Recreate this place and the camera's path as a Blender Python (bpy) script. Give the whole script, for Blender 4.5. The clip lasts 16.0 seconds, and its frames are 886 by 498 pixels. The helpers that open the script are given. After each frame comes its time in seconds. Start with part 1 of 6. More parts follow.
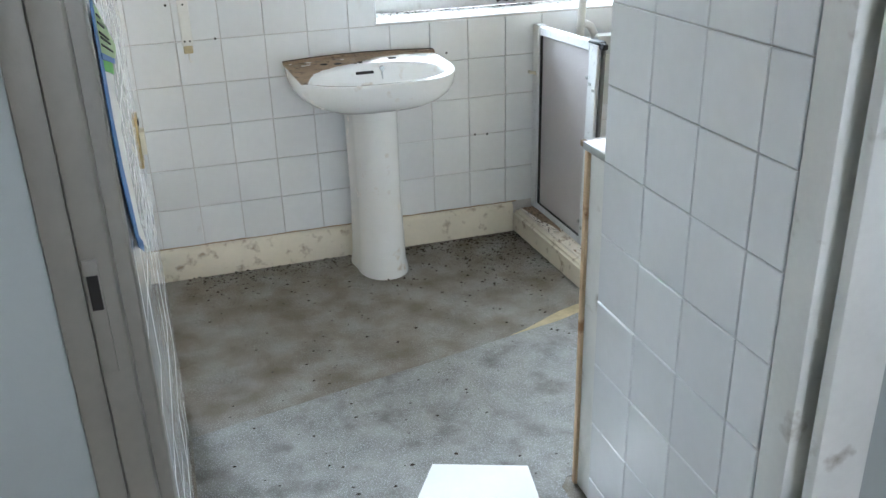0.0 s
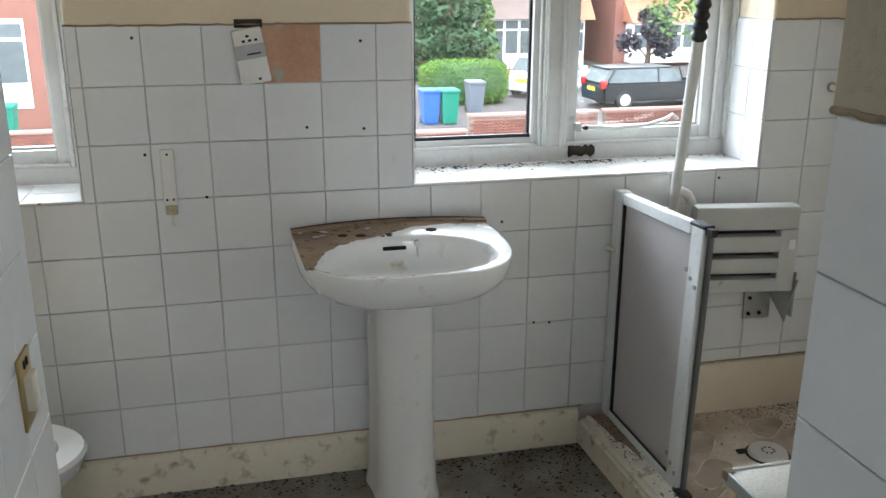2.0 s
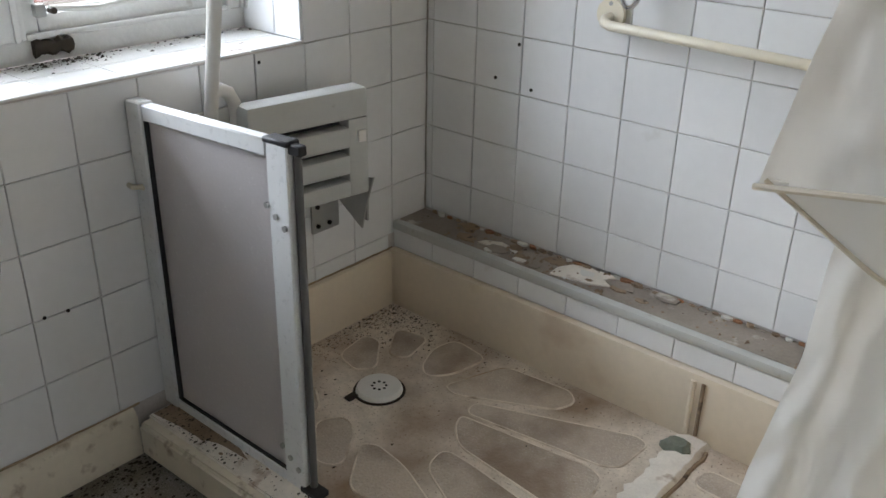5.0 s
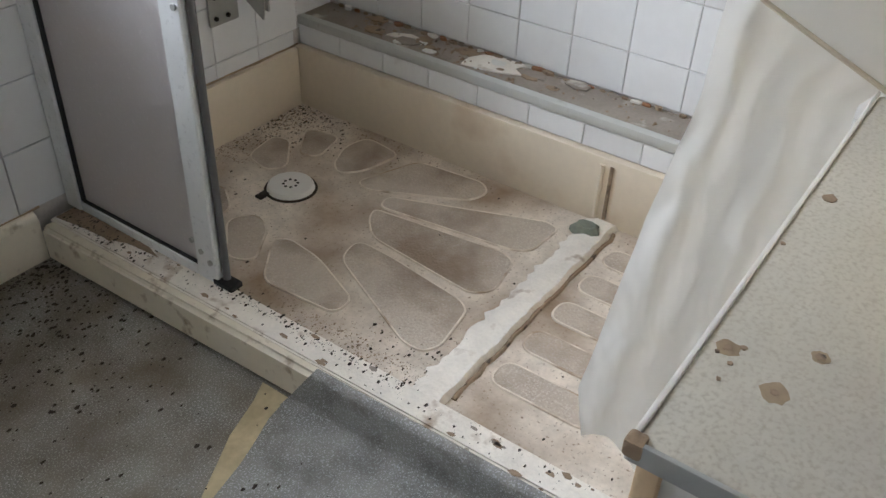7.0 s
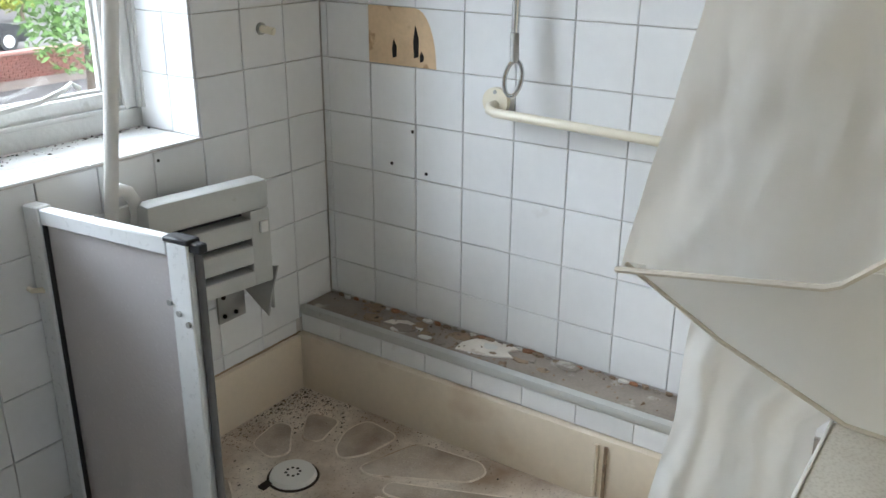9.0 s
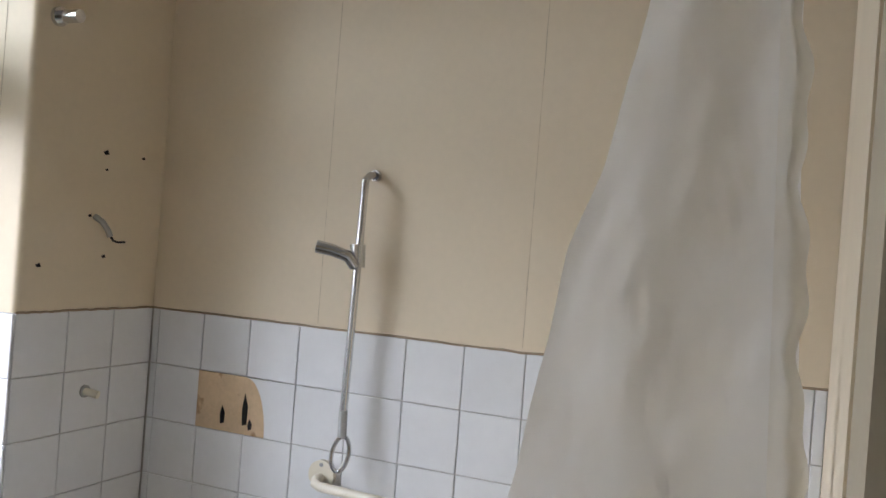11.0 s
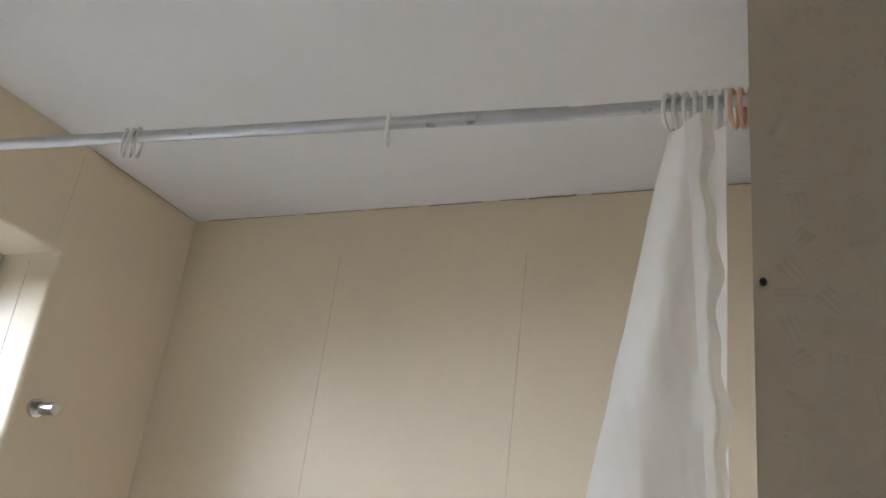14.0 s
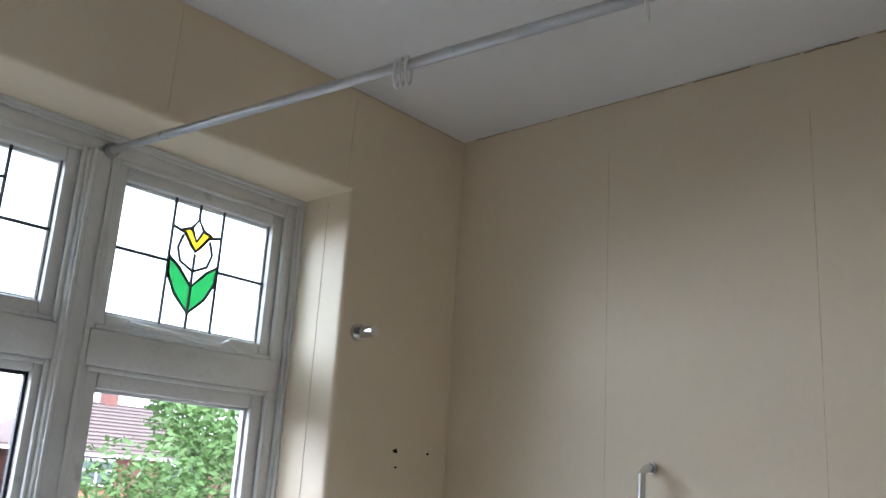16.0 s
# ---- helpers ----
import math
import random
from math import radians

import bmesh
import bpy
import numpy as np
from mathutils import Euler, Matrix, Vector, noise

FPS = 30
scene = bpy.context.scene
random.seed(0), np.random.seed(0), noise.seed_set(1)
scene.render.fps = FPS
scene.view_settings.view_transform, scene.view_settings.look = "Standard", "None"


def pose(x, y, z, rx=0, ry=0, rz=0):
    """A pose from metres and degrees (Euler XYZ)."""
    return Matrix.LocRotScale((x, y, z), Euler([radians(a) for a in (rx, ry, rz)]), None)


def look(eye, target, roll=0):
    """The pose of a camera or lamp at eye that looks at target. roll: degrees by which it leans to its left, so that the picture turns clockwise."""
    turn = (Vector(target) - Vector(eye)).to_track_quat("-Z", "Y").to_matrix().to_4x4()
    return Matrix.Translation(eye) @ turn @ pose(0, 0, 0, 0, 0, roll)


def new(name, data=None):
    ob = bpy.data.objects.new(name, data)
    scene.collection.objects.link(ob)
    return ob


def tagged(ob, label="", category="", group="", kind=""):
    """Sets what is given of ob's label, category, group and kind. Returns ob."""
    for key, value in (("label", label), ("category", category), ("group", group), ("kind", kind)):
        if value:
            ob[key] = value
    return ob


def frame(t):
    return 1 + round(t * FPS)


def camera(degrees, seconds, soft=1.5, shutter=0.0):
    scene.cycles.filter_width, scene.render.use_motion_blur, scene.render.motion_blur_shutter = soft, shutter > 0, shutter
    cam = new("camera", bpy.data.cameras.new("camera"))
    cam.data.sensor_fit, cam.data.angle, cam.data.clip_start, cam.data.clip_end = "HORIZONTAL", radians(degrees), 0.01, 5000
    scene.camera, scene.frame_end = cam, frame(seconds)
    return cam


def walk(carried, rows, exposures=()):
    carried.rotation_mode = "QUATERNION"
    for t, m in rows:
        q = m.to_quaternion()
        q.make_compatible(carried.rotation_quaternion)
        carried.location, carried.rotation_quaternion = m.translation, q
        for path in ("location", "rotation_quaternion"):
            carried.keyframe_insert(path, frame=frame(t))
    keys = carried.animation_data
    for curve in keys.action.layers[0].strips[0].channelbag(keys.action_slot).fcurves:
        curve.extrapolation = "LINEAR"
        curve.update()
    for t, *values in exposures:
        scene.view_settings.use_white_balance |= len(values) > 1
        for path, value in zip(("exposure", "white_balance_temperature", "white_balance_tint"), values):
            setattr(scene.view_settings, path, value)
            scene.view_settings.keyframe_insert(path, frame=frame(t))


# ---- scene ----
cam = camera(53.5, 16.0)
PATH = [
    (0, (-0.637, -3.198, 1.429), (-0.106, -1.447, 0.622), -1.7),
    (0.5, (-0.623, -3.071, 1.449), (-0.048, -1.265, 0.81), -0.7),
    (1, (-0.57, -2.837, 1.448), (0.004, -1.027, 0.821), 1.4),
    (1.5, (-0.497, -2.637, 1.439), (0.043, -0.816, 0.813), 1.3),
    (2, (-0.388, -2.42, 1.456), (0.055, -0.561, 0.868), 0.1),
    (2.5, (-0.372, -2.217, 1.44), (0.062, -0.351, 0.868), 0.2),
    (3, (-0.373, -1.961, 1.433), (0.112, -0.122, 0.814), 0.4),
    (3.5, (-0.261, -1.824, 1.41), (0.446, -0.065, 0.772), -0.3),
    (4, (-0.177, -1.733, 1.396), (0.863, -0.178, 0.69), 0.1),
    (4.5, (-0.203, -1.667, 1.377), (1.094, -0.333, 0.641), 0.9),
    (5, (-0.191, -1.641, 1.363), (1.188, -0.478, 0.498), 1.3),
    (5.2, (-0.201, -1.638, 1.358), (1.204, -0.547, 0.442), 1.5),
    (7.3, (-0.186, -1.69, 1.27), (1.14, -0.796, 0.07), 2.7),
    (7.5, (-0.19, -1.696, 1.269), (1.137, -0.799, 0.072), 2.7),
    (8, (-0.19, -1.711, 1.298), (1.166, -0.776, 0.164), 2.1),
    (8.5, (-0.168, -1.725, 1.373), (1.262, -0.71, 0.411), 0.8),
    (9, (-0.216, -1.7, 1.418), (1.328, -0.649, 0.702), 0.4),
    (9.5, (-0.252, -1.663, 1.438), (1.401, -0.693, 0.867), 1.2),
    (10, (-0.26, -1.662, 1.479), (1.509, -0.808, 1.106), 2.1),
    (10.2, (-0.252, -1.672, 1.501), (1.54, -0.838, 1.195), 2.4),
    (12.3, (-0.258, -1.72, 1.64), (1.522, -0.936, 2.108), 8.0),
    (12.5, (-0.261, -1.727, 1.652), (1.506, -0.949, 2.172), 8.4),
    (13, (-0.269, -1.736, 1.671), (1.456, -0.955, 2.316), 9.2),
    (13.5, (-0.288, -1.744, 1.69), (1.396, -0.975, 2.445), 8.5),
    (14, (-0.301, -1.75, 1.693), (1.377, -0.979, 2.46), 7.2),
    (14.5, (-0.316, -1.747, 1.689), (1.364, -0.976, 2.454), 6.1),
    (15, (-0.329, -1.736, 1.673), (1.345, -0.943, 2.427), 4.9),
    (15.5, (-0.328, -1.746, 1.656), (1.246, -0.705, 2.317), 4.1),
    (16, (-0.327, -1.734, 1.654), (1.107, -0.441, 2.177), 3.6),
]
walk(cam, [(t, look(eye, target, roll)) for t, eye, target, roll in PATH],
     exposures=[(0.0, 1.85, 5600, 8), (0.7, 1.5, 5850, 9), (1.5, 1.0, 6000, 10), (2.0, 0.95, 5950, 10), (2.5, 0.62, 6000, 10), (3.0, 0.3, 6050, 10), (3.5, 0.3, 6050, 11), (4.0, 0.45, 6050, 13), (4.5, 0.68, 6050, 14), (5.0, 0.8, 6050, 14), (7.5, 1.2, 6000, 15), (8.0, 1.25, 6000, 14), (9.0, 1.08, 5850, 11), (9.5, 0.75, 5900, 12), (10.0, 0.6, 5950, 15), (12.5, 1.25, 6100, 19), (13.0, 1.35, 5900, 17), (14.0, 1.45, 5700, 17), (15.0, 1.5, 5600, 16), (15.5, 1.33, 5550, 16), (16.0, 0.78, 5500, 16)])

# ---- world and light ----
world = bpy.data.worlds.new("overcast_sky")
scene.world = world
world.use_nodes = True
wn = world.node_tree.nodes
sky = wn.new("ShaderNodeTexSky")
sky.sky_type = "NISHITA"
sky.sun_disc = False
sky.sun_elevation, sky.sun_rotation = radians(48), radians(200)
sky.dust_density, sky.ozone_density = 4.0, 1.0
wash = wn.new("ShaderNodeMix")
wash.data_type = "RGBA"
wash.inputs[0].default_value = 0.85
wash.inputs[7].default_value = (42.0, 42.0, 42.0, 1)
world.node_tree.links.new(sky.outputs[0], wash.inputs[6])
world.node_tree.links.new(wash.outputs[2], wn["Background"].inputs[0])
wn["Background"].inputs[1].default_value = 0.10
sun = new("sun", bpy.data.lights.new("sun", "SUN"))
sun.data.energy, sun.data.angle, sun.data.color = 1.3, radians(20), (1.0, 0.96, 0.9)
sun.matrix_world = look((0, 0, 30), (6, 22, 0))
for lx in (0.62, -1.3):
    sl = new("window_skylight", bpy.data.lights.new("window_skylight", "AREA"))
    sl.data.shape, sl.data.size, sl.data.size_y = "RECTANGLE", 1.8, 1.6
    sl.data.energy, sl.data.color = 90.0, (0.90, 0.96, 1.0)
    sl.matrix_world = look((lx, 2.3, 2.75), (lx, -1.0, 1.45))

# added fill lamp at the hall's unseen end, brightens the doorway
hl = new("hall_fill_light", bpy.data.lights.new("hall_fill_light", "AREA"))
hl.data.shape, hl.data.size, hl.data.size_y = "RECTANGLE", 0.8, 0.8
hl.data.energy, hl.data.color = 0.9, (0.95, 0.98, 1.0)
hl.matrix_world = look((-0.2, -4.62, 1.55), (-0.2, -2.0, 1.3))


# ---- materials ----
def material(name, base, rough=0.5, vary=0.12, scale=6.0, fine=60.0, bump=0.05, metal=0.0, dirt=None, dirt_scale=4.0,
             dirt_at=0.6, dirt_soft=0.08, speck=None, speck_scale=140.0, speck_at=0.66, speck_soft=0.04, speck_detail=1.0, rand=0.0, coat=0.0, bump_dist=0.004):
    """A surface with broad and fine colour variation, relief, and optional dirt and specks."""
    m = bpy.data.materials.new(name)
    m.use_nodes = True
    n, l = m.node_tree.nodes, m.node_tree.links
    b = n["Principled BSDF"]
    geo = n.new("ShaderNodeNewGeometry")
    def noise_at(sc, detail=4.0):
        t = n.new("ShaderNodeTexNoise")
        t.inputs["Scale"].default_value, t.inputs["Detail"].default_value = sc, detail
        l.new(geo.outputs["Position"], t.inputs["Vector"])
        return t.outputs["Fac"]
    def ramp(src, a, z):
        r = n.new("ShaderNodeMapRange")
        r.inputs[1].default_value, r.inputs[2].default_value = a, z
        l.new(src, r.inputs[0])
        return r.outputs[0]
    def mix(fac, a, c):
        x = n.new("ShaderNodeMix")
        x.data_type = "RGBA"
        if isinstance(fac, float):
            x.inputs[0].default_value = fac
        else:
            l.new(fac, x.inputs[0])
        for k, v in ((6, a), (7, c)):
            if isinstance(v, tuple):
                x.inputs[k].default_value = (*v, 1)
            else:
                l.new(v, x.inputs[k])
        return x.outputs[2]
    low = tuple(c * (1 - vary) for c in base)
    high = tuple(min(1, c * (1 + vary)) for c in base)
    broad, small = noise_at(scale), noise_at(fine, 3.0)
    col = mix(ramp(broad, 0.3, 0.7), low, high)
    tint = mix(ramp(small, 0.3, 0.7), tuple(c * (1 - vary * 0.6) for c in base), tuple(min(1, c * (1 + vary * 0.6)) for c in base))
    col = mix(0.45, col, tint)
    if speck:
        col = mix(ramp(noise_at(speck_scale, speck_detail), speck_at, speck_at + speck_soft), col, speck)
    rsrc = None
    if dirt:
        fac = ramp(noise_at(dirt_scale, 9.0), dirt_at, dirt_at + dirt_soft)
        col = mix(fac, col, dirt)
        rsrc = fac
    if rand:
        info = n.new("ShaderNodeObjectInfo")
        hsv = n.new("ShaderNodeHueSaturation")
        mr = n.new("ShaderNodeMapRange")
        mr.inputs[3].default_value, mr.inputs[4].default_value = 1 - rand, 1 + rand
        l.new(info.outputs["Random"], mr.inputs[0])
        l.new(mr.outputs[0], hsv.inputs["Value"])
        l.new(col, hsv.inputs["Color"])
        col = hsv.outputs[0]
    l.new(col, b.inputs["Base Color"])
    rr = n.new("ShaderNodeMapRange")
    rr.inputs[3].default_value, rr.inputs[4].default_value = max(0.03, rough - 0.08), min(1, rough + 0.12)
    l.new(small, rr.inputs[0])
    l.new(rr.outputs[0], b.inputs["Roughness"])
    if rsrc is not None and rough < 0.5:
        rm = n.new("ShaderNodeMix")
        rm.inputs[3].default_value = 0.8
        l.new(rsrc, rm.inputs[0])
        l.new(rr.outputs[0], rm.inputs[2])
        l.new(rm.outputs[0], b.inputs["Roughness"])
    b.inputs["Metallic"].default_value = metal
    b.inputs["Coat Weight"].default_value = coat
    if bump:
        bp = n.new("ShaderNodeBump")
        bp.inputs["Strength"].default_value, bp.inputs["Distance"].default_value = bump, bump_dist
        l.new(small, bp.inputs["Height"])
        l.new(bp.outputs[0], b.inputs["Normal"])
    return m


def glass_material(name, tint=(0.97, 0.99, 0.98), gloss=0.06, rough=0.02):
    m = bpy.data.materials.new(name)
    m.use_nodes = True
    n, l = m.node_tree.nodes, m.node_tree.links
    n.remove(n["Principled BSDF"])
    tr, gl, mx = n.new("ShaderNodeBsdfTransparent"), n.new("ShaderNodeBsdfGlossy"), n.new("ShaderNodeMixShader")
    tr.inputs[0].default_value = (*tint, 1)
    gl.inputs["Roughness"].default_value = rough
    mx.inputs[0].default_value = gloss
    l.new(tr.outputs[0], mx.inputs[1])
    l.new(gl.outputs[0], mx.inputs[2])
    l.new(mx.outputs[0], n["Material Output"].inputs[0])
    return m


TILE = material("glazed_tile", (0.78, 0.79, 0.80), 0.02, 0.04, 5, 40, 0.012, rand=0.035, dirt=(0.52, 0.49, 0.45), dirt_scale=9, dirt_at=0.70, dirt_soft=0.2)
SILLTILE = material("sill_tile", (0.80, 0.80, 0.79), 0.16, 0.06, 5, 40, 0.03, rand=0.03, dirt=(0.25, 0.22, 0.18), dirt_scale=22, dirt_at=0.66, dirt_soft=0.08)
GROUT = material("dirty_grout", (0.57, 0.535, 0.51), 0.9, 0.25, 9, 120, 0.2)
CREAM = material("cream_wall_paint", (0.74, 0.635, 0.47), 0.62, 0.05, 2.5, 55, 0.06, dirt=(0.58, 0.48, 0.33), dirt_scale=1.6, dirt_at=0.62, dirt_soft=0.3)
CEIL = material("white_ceiling_paint", (0.80, 0.80, 0.80), 0.8, 0.04, 3, 50, 0.05)
SKIRT = material("cream_gloss_paint", (0.74, 0.68, 0.56), 0.38, 0.08, 7, 60, 0.06, dirt=(0.34, 0.26, 0.18), dirt_scale=24, dirt_at=0.58, dirt_soft=0.16)
FLOOR = material("worn_speckled_vinyl", (0.25, 0.238, 0.21), 0.62, 0.35, 9, 170, 0.5, dirt=(0.13, 0.095, 0.055), dirt_scale=7.0, dirt_at=0.36, dirt_soft=0.40, speck=(0.46, 0.45, 0.43), speck_scale=300, speck_at=0.55, speck_soft=0.10)
RAMPVINYL = material("grey_speckled_vinyl", (0.25, 0.245, 0.232), 0.6, 0.4, 12, 170, 0.5, dirt=(0.11, 0.10, 0.09), dirt_scale=9, dirt_at=0.52, dirt_soft=0.25, speck=(0.42, 0.43, 0.44), speck_scale=300, speck_at=0.55, speck_soft=0.10)
CERAMIC = material("white_ceramic", (0.80, 0.80, 0.79), 0.10, 0.03, 5, 40, 0.02, dirt=(0.45, 0.36, 0.27), dirt_scale=20, dirt_at=0.62, dirt_soft=0.16)
GRIME = material("caked_brown_grime", (0.30, 0.22, 0.15), 0.85, 0.3, 14, 130, 0.5, dirt=(0.08, 0.06, 0.045), dirt_scale=40, dirt_at=0.60)
TRAY = material("dirty_shower_tray", (0.74, 0.66, 0.57), 0.6, 0.25, 16, 110, 0.4, dirt=(0.29, 0.20, 0.125), dirt_scale=3.4, dirt_at=0.42, dirt_soft=0.26, speck=(0.24, 0.17, 0.12), speck_scale=150, speck_at=0.60, speck_soft=0.14, speck_detail=5.0)
PAD = material("studded_tray_pad", (0.53, 0.455, 0.375), 0.6, 0.2, 6, 150, 1.0, dirt=(0.29, 0.215, 0.155), dirt_scale=5, dirt_at=0.47, dirt_soft=0.2, speck=(0.60, 0.53, 0.46), speck_scale=230, speck_at=0.55, speck_soft=0.10)
CAULKED = material("orange_brown_dirt", (0.30, 0.15, 0.08), 0.9, 0.3, 30, 120, 0.3)
PADRIM = material("worn_pad_rim", (0.78, 0.70, 0.60), 0.55, 0.2, 20, 90, 0.1, dirt=(0.40, 0.30, 0.21), dirt_scale=9, dirt_at=0.50, dirt_soft=0.15)
SCALE = material("white_limescale", (0.80, 0.75, 0.68), 0.7, 0.14, 18, 120, 0.5, dirt=(0.36, 0.26, 0.18), dirt_scale=16, dirt_at=0.60, dirt_soft=0.12)
UPSTAND = material("yellowed_tray_upstand", (0.76, 0.67, 0.54), 0.45, 0.08, 4, 60, 0.06, dirt=(0.48, 0.33, 0.20), dirt_scale=4, dirt_at=0.56, dirt_soft=0.3)
LEDGE = material("dusty_ledge_top", (0.30, 0.26, 0.22), 0.9, 0.25, 8, 120, 0.4, dirt=(0.62, 0.58, 0.52), dirt_scale=9, dirt_at=0.60, dirt_soft=0.08)
WHITEWOOD = material("old_white_gloss_wood", (0.74, 0.74, 0.71), 0.34, 0.07, 8, 70, 0.12, dirt=(0.30, 0.26, 0.21), dirt_scale=13, dirt_at=0.63, dirt_soft=0.14)
FRAMEPAINT = material("weathered_window_paint", (0.70, 0.70, 0.68), 0.42, 0.1, 9, 80, 0.25, dirt=(0.30, 0.26, 0.21), dirt_scale=14, dirt_at=0.64, dirt_soft=0.2)
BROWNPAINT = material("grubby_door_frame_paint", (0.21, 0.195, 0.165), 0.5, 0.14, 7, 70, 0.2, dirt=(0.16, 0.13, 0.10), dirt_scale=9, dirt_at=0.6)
ALU = material("aluminium", (0.75, 0.77, 0.78), 0.32, 0.06, 20, 200, 0.03, metal=0.85)
WHITEMETAL = material("white_coated_aluminium", (0.74, 0.76, 0.77), 0.28, 0.04, 10, 80, 0.02, dirt=(0.3, 0.28, 0.26), dirt_scale=25, dirt_at=0.72)
CHROME = material("dull_chrome", (0.62, 0.63, 0.64), 0.18, 0.08, 30, 200, 0.02, metal=1.0)
STEEL = material("grey_steel", (0.42, 0.43, 0.42), 0.45, 0.1, 20, 100, 0.04, metal=0.6)
RODMETAL = material("tarnished_rod", (0.55, 0.56, 0.57), 0.3, 0.1, 25, 150, 0.05, metal=0.9, dirt=(0.3, 0.28, 0.26), dirt_scale=20, dirt_at=0.65)
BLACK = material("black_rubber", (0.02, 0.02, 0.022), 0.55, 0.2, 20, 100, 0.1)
IVORY = material("ivory_plastic", (0.76, 0.71, 0.58), 0.3, 0.05, 10, 70, 0.02)
GREYPLASTIC = material("grey_white_plastic", (0.50, 0.51, 0.49), 0.4, 0.05, 10, 90, 0.05, dirt=(0.30, 0.27, 0.23), dirt_scale=20, dirt_at=0.66, dirt_soft=0.15)
WHITEPLASTIC = material("white_plastic", (0.78, 0.77, 0.74), 0.35, 0.04, 10, 80, 0.03)
CURTAIN = material("waxy_white_curtain", (0.90, 0.895, 0.87), 0.38, 0.06, 7, 50, 0.06, dirt=(0.50, 0.43, 0.33), dirt_scale=3.0, dirt_at=0.66, dirt_soft=0.2)
HEM = material("grubby_curtain_hem", (0.72, 0.67, 0.58), 0.5, 0.12, 12, 70, 0.1)
BAND = material("creased_header_band", (0.86, 0.84, 0.79), 0.45, 0.14, 16, 60, 0.2)
LAMINATE = material("stained_mottled_laminate", (0.54, 0.51, 0.44), 0.42, 0.14, 5, 60, 0.06, dirt=(0.36, 0.29, 0.20), dirt_scale=6, dirt_at=0.60, dirt_soft=0.25, speck=(0.42, 0.385, 0.315), speck_scale=260, speck_at=0.46, speck_soft=0.26, speck_detail=8.0)
PLASTER = material("bare_pink_plaster", (0.52, 0.31, 0.20), 0.9, 0.25, 12, 90, 0.4, dirt=(0.40, 0.42, 0.36), dirt_scale=13, dirt_at=0.60)
BUFF = material("bare_buff_plaster", (0.66, 0.49, 0.31), 0.9, 0.15, 12, 90, 0.4, dirt=(0.35, 0.2, 0.1), dirt_scale=16, dirt_at=0.62)
DARKHOLE = material("dark_hole", (0.015, 0.012, 0.01), 0.95, 0.2, 20, 80, 0)
ANAGLYPTA = material("painted_relief_wallpaper", (0.50, 0.43, 0.305), 0.6, 0.07, 4, 80, 0.12)
DEBRIS = material("dark_debris", (0.045, 0.035, 0.025), 0.95, 0.4, 30, 100, 0.1)
BLUETAPE = material("blue_masking_tape", (0.03, 0.13, 0.36), 0.6, 0.1, 20, 90, 0.05)
GREENPAPER = material("green_paper", (0.30, 0.42, 0.20), 0.7, 0.08, 15, 60, 0.03)
PAPER = material("torn_white_paper", (0.72, 0.71, 0.67), 0.75, 0.06, 12, 60, 0.08)
BRASS = material("aged_brass", (0.48, 0.36, 0.16), 0.35, 0.15, 20, 90, 0.05, metal=0.8)
YELLOWTAPE = material("yellowed_adhesive", (0.50, 0.41, 0.25), 0.8, 0.3, 14, 80, 0.2)
HALL = material("hall_wall_paint", (0.36, 0.385, 0.375), 0.7, 0.06, 4, 60, 0.12, dirt=(0.3, 0.29, 0.27), dirt_scale=7, dirt_at=0.68)


def let_through(m, amount, tint):
    """Makes a thin sheet material pass soft light from behind."""
    n, l = m.node_tree.nodes, m.node_tree.links
    tl, mx = n.new("ShaderNodeBsdfTranslucent"), n.new("ShaderNodeMixShader")
    tl.inputs[0].default_value = (*tint, 1)
    mx.inputs[0].default_value = amount
    l.new(n["Principled BSDF"].outputs[0], mx.inputs[1])
    l.new(tl.outputs[0], mx.inputs[2])
    l.new(mx.outputs[0], n["Material Output"].inputs[0])


let_through(CURTAIN, 0.55, (0.92, 0.91, 0.89))
let_through(BAND, 0.6, (0.90, 0.88, 0.83))
let_through(HEM, 0.45, (0.80, 0.74, 0.64))
GLASS = glass_material("clear_glass")
OBSCURE = glass_material("pale_leaded_glass", (0.86, 0.92, 0.90), 0.08, 0.2)
GREENGLASS = glass_material("green_glass", (0.14, 0.42, 0.20), 0.06, 0.1)
YELLOWGLASS = glass_material("amber_glass", (0.85, 0.60, 0.10), 0.06, 0.1)
LEAD = material("window_lead", (0.05, 0.05, 0.05), 0.6, 0.1, 20, 100, 0.05)


# ---- mesh helpers ----
def add_box(bm, x0, y0, z0, x1, y1, z1, bevel=0.0, seg=2):
    r = bmesh.ops.create_cube(bm, size=1.0, matrix=Matrix.Translation(((x0 + x1) / 2, (y0 + y1) / 2, (z0 + z1) / 2)) @ Matrix.Diagonal((x1 - x0, y1 - y0, z1 - z0, 1)))
    if bevel:
        vs = set(r["verts"])
        bmesh.ops.bevel(bm, geom=[e for e in bm.edges if e.verts[0] in vs and e.verts[1] in vs], offset=bevel, segments=seg, profile=0.5, affect="EDGES")
    return bm


def box(x0, y0, z0, x1, y1, z1, bevel=0.0, seg=2):
    return add_box(bmesh.new(), x0, y0, z0, x1, y1, z1, bevel, seg)


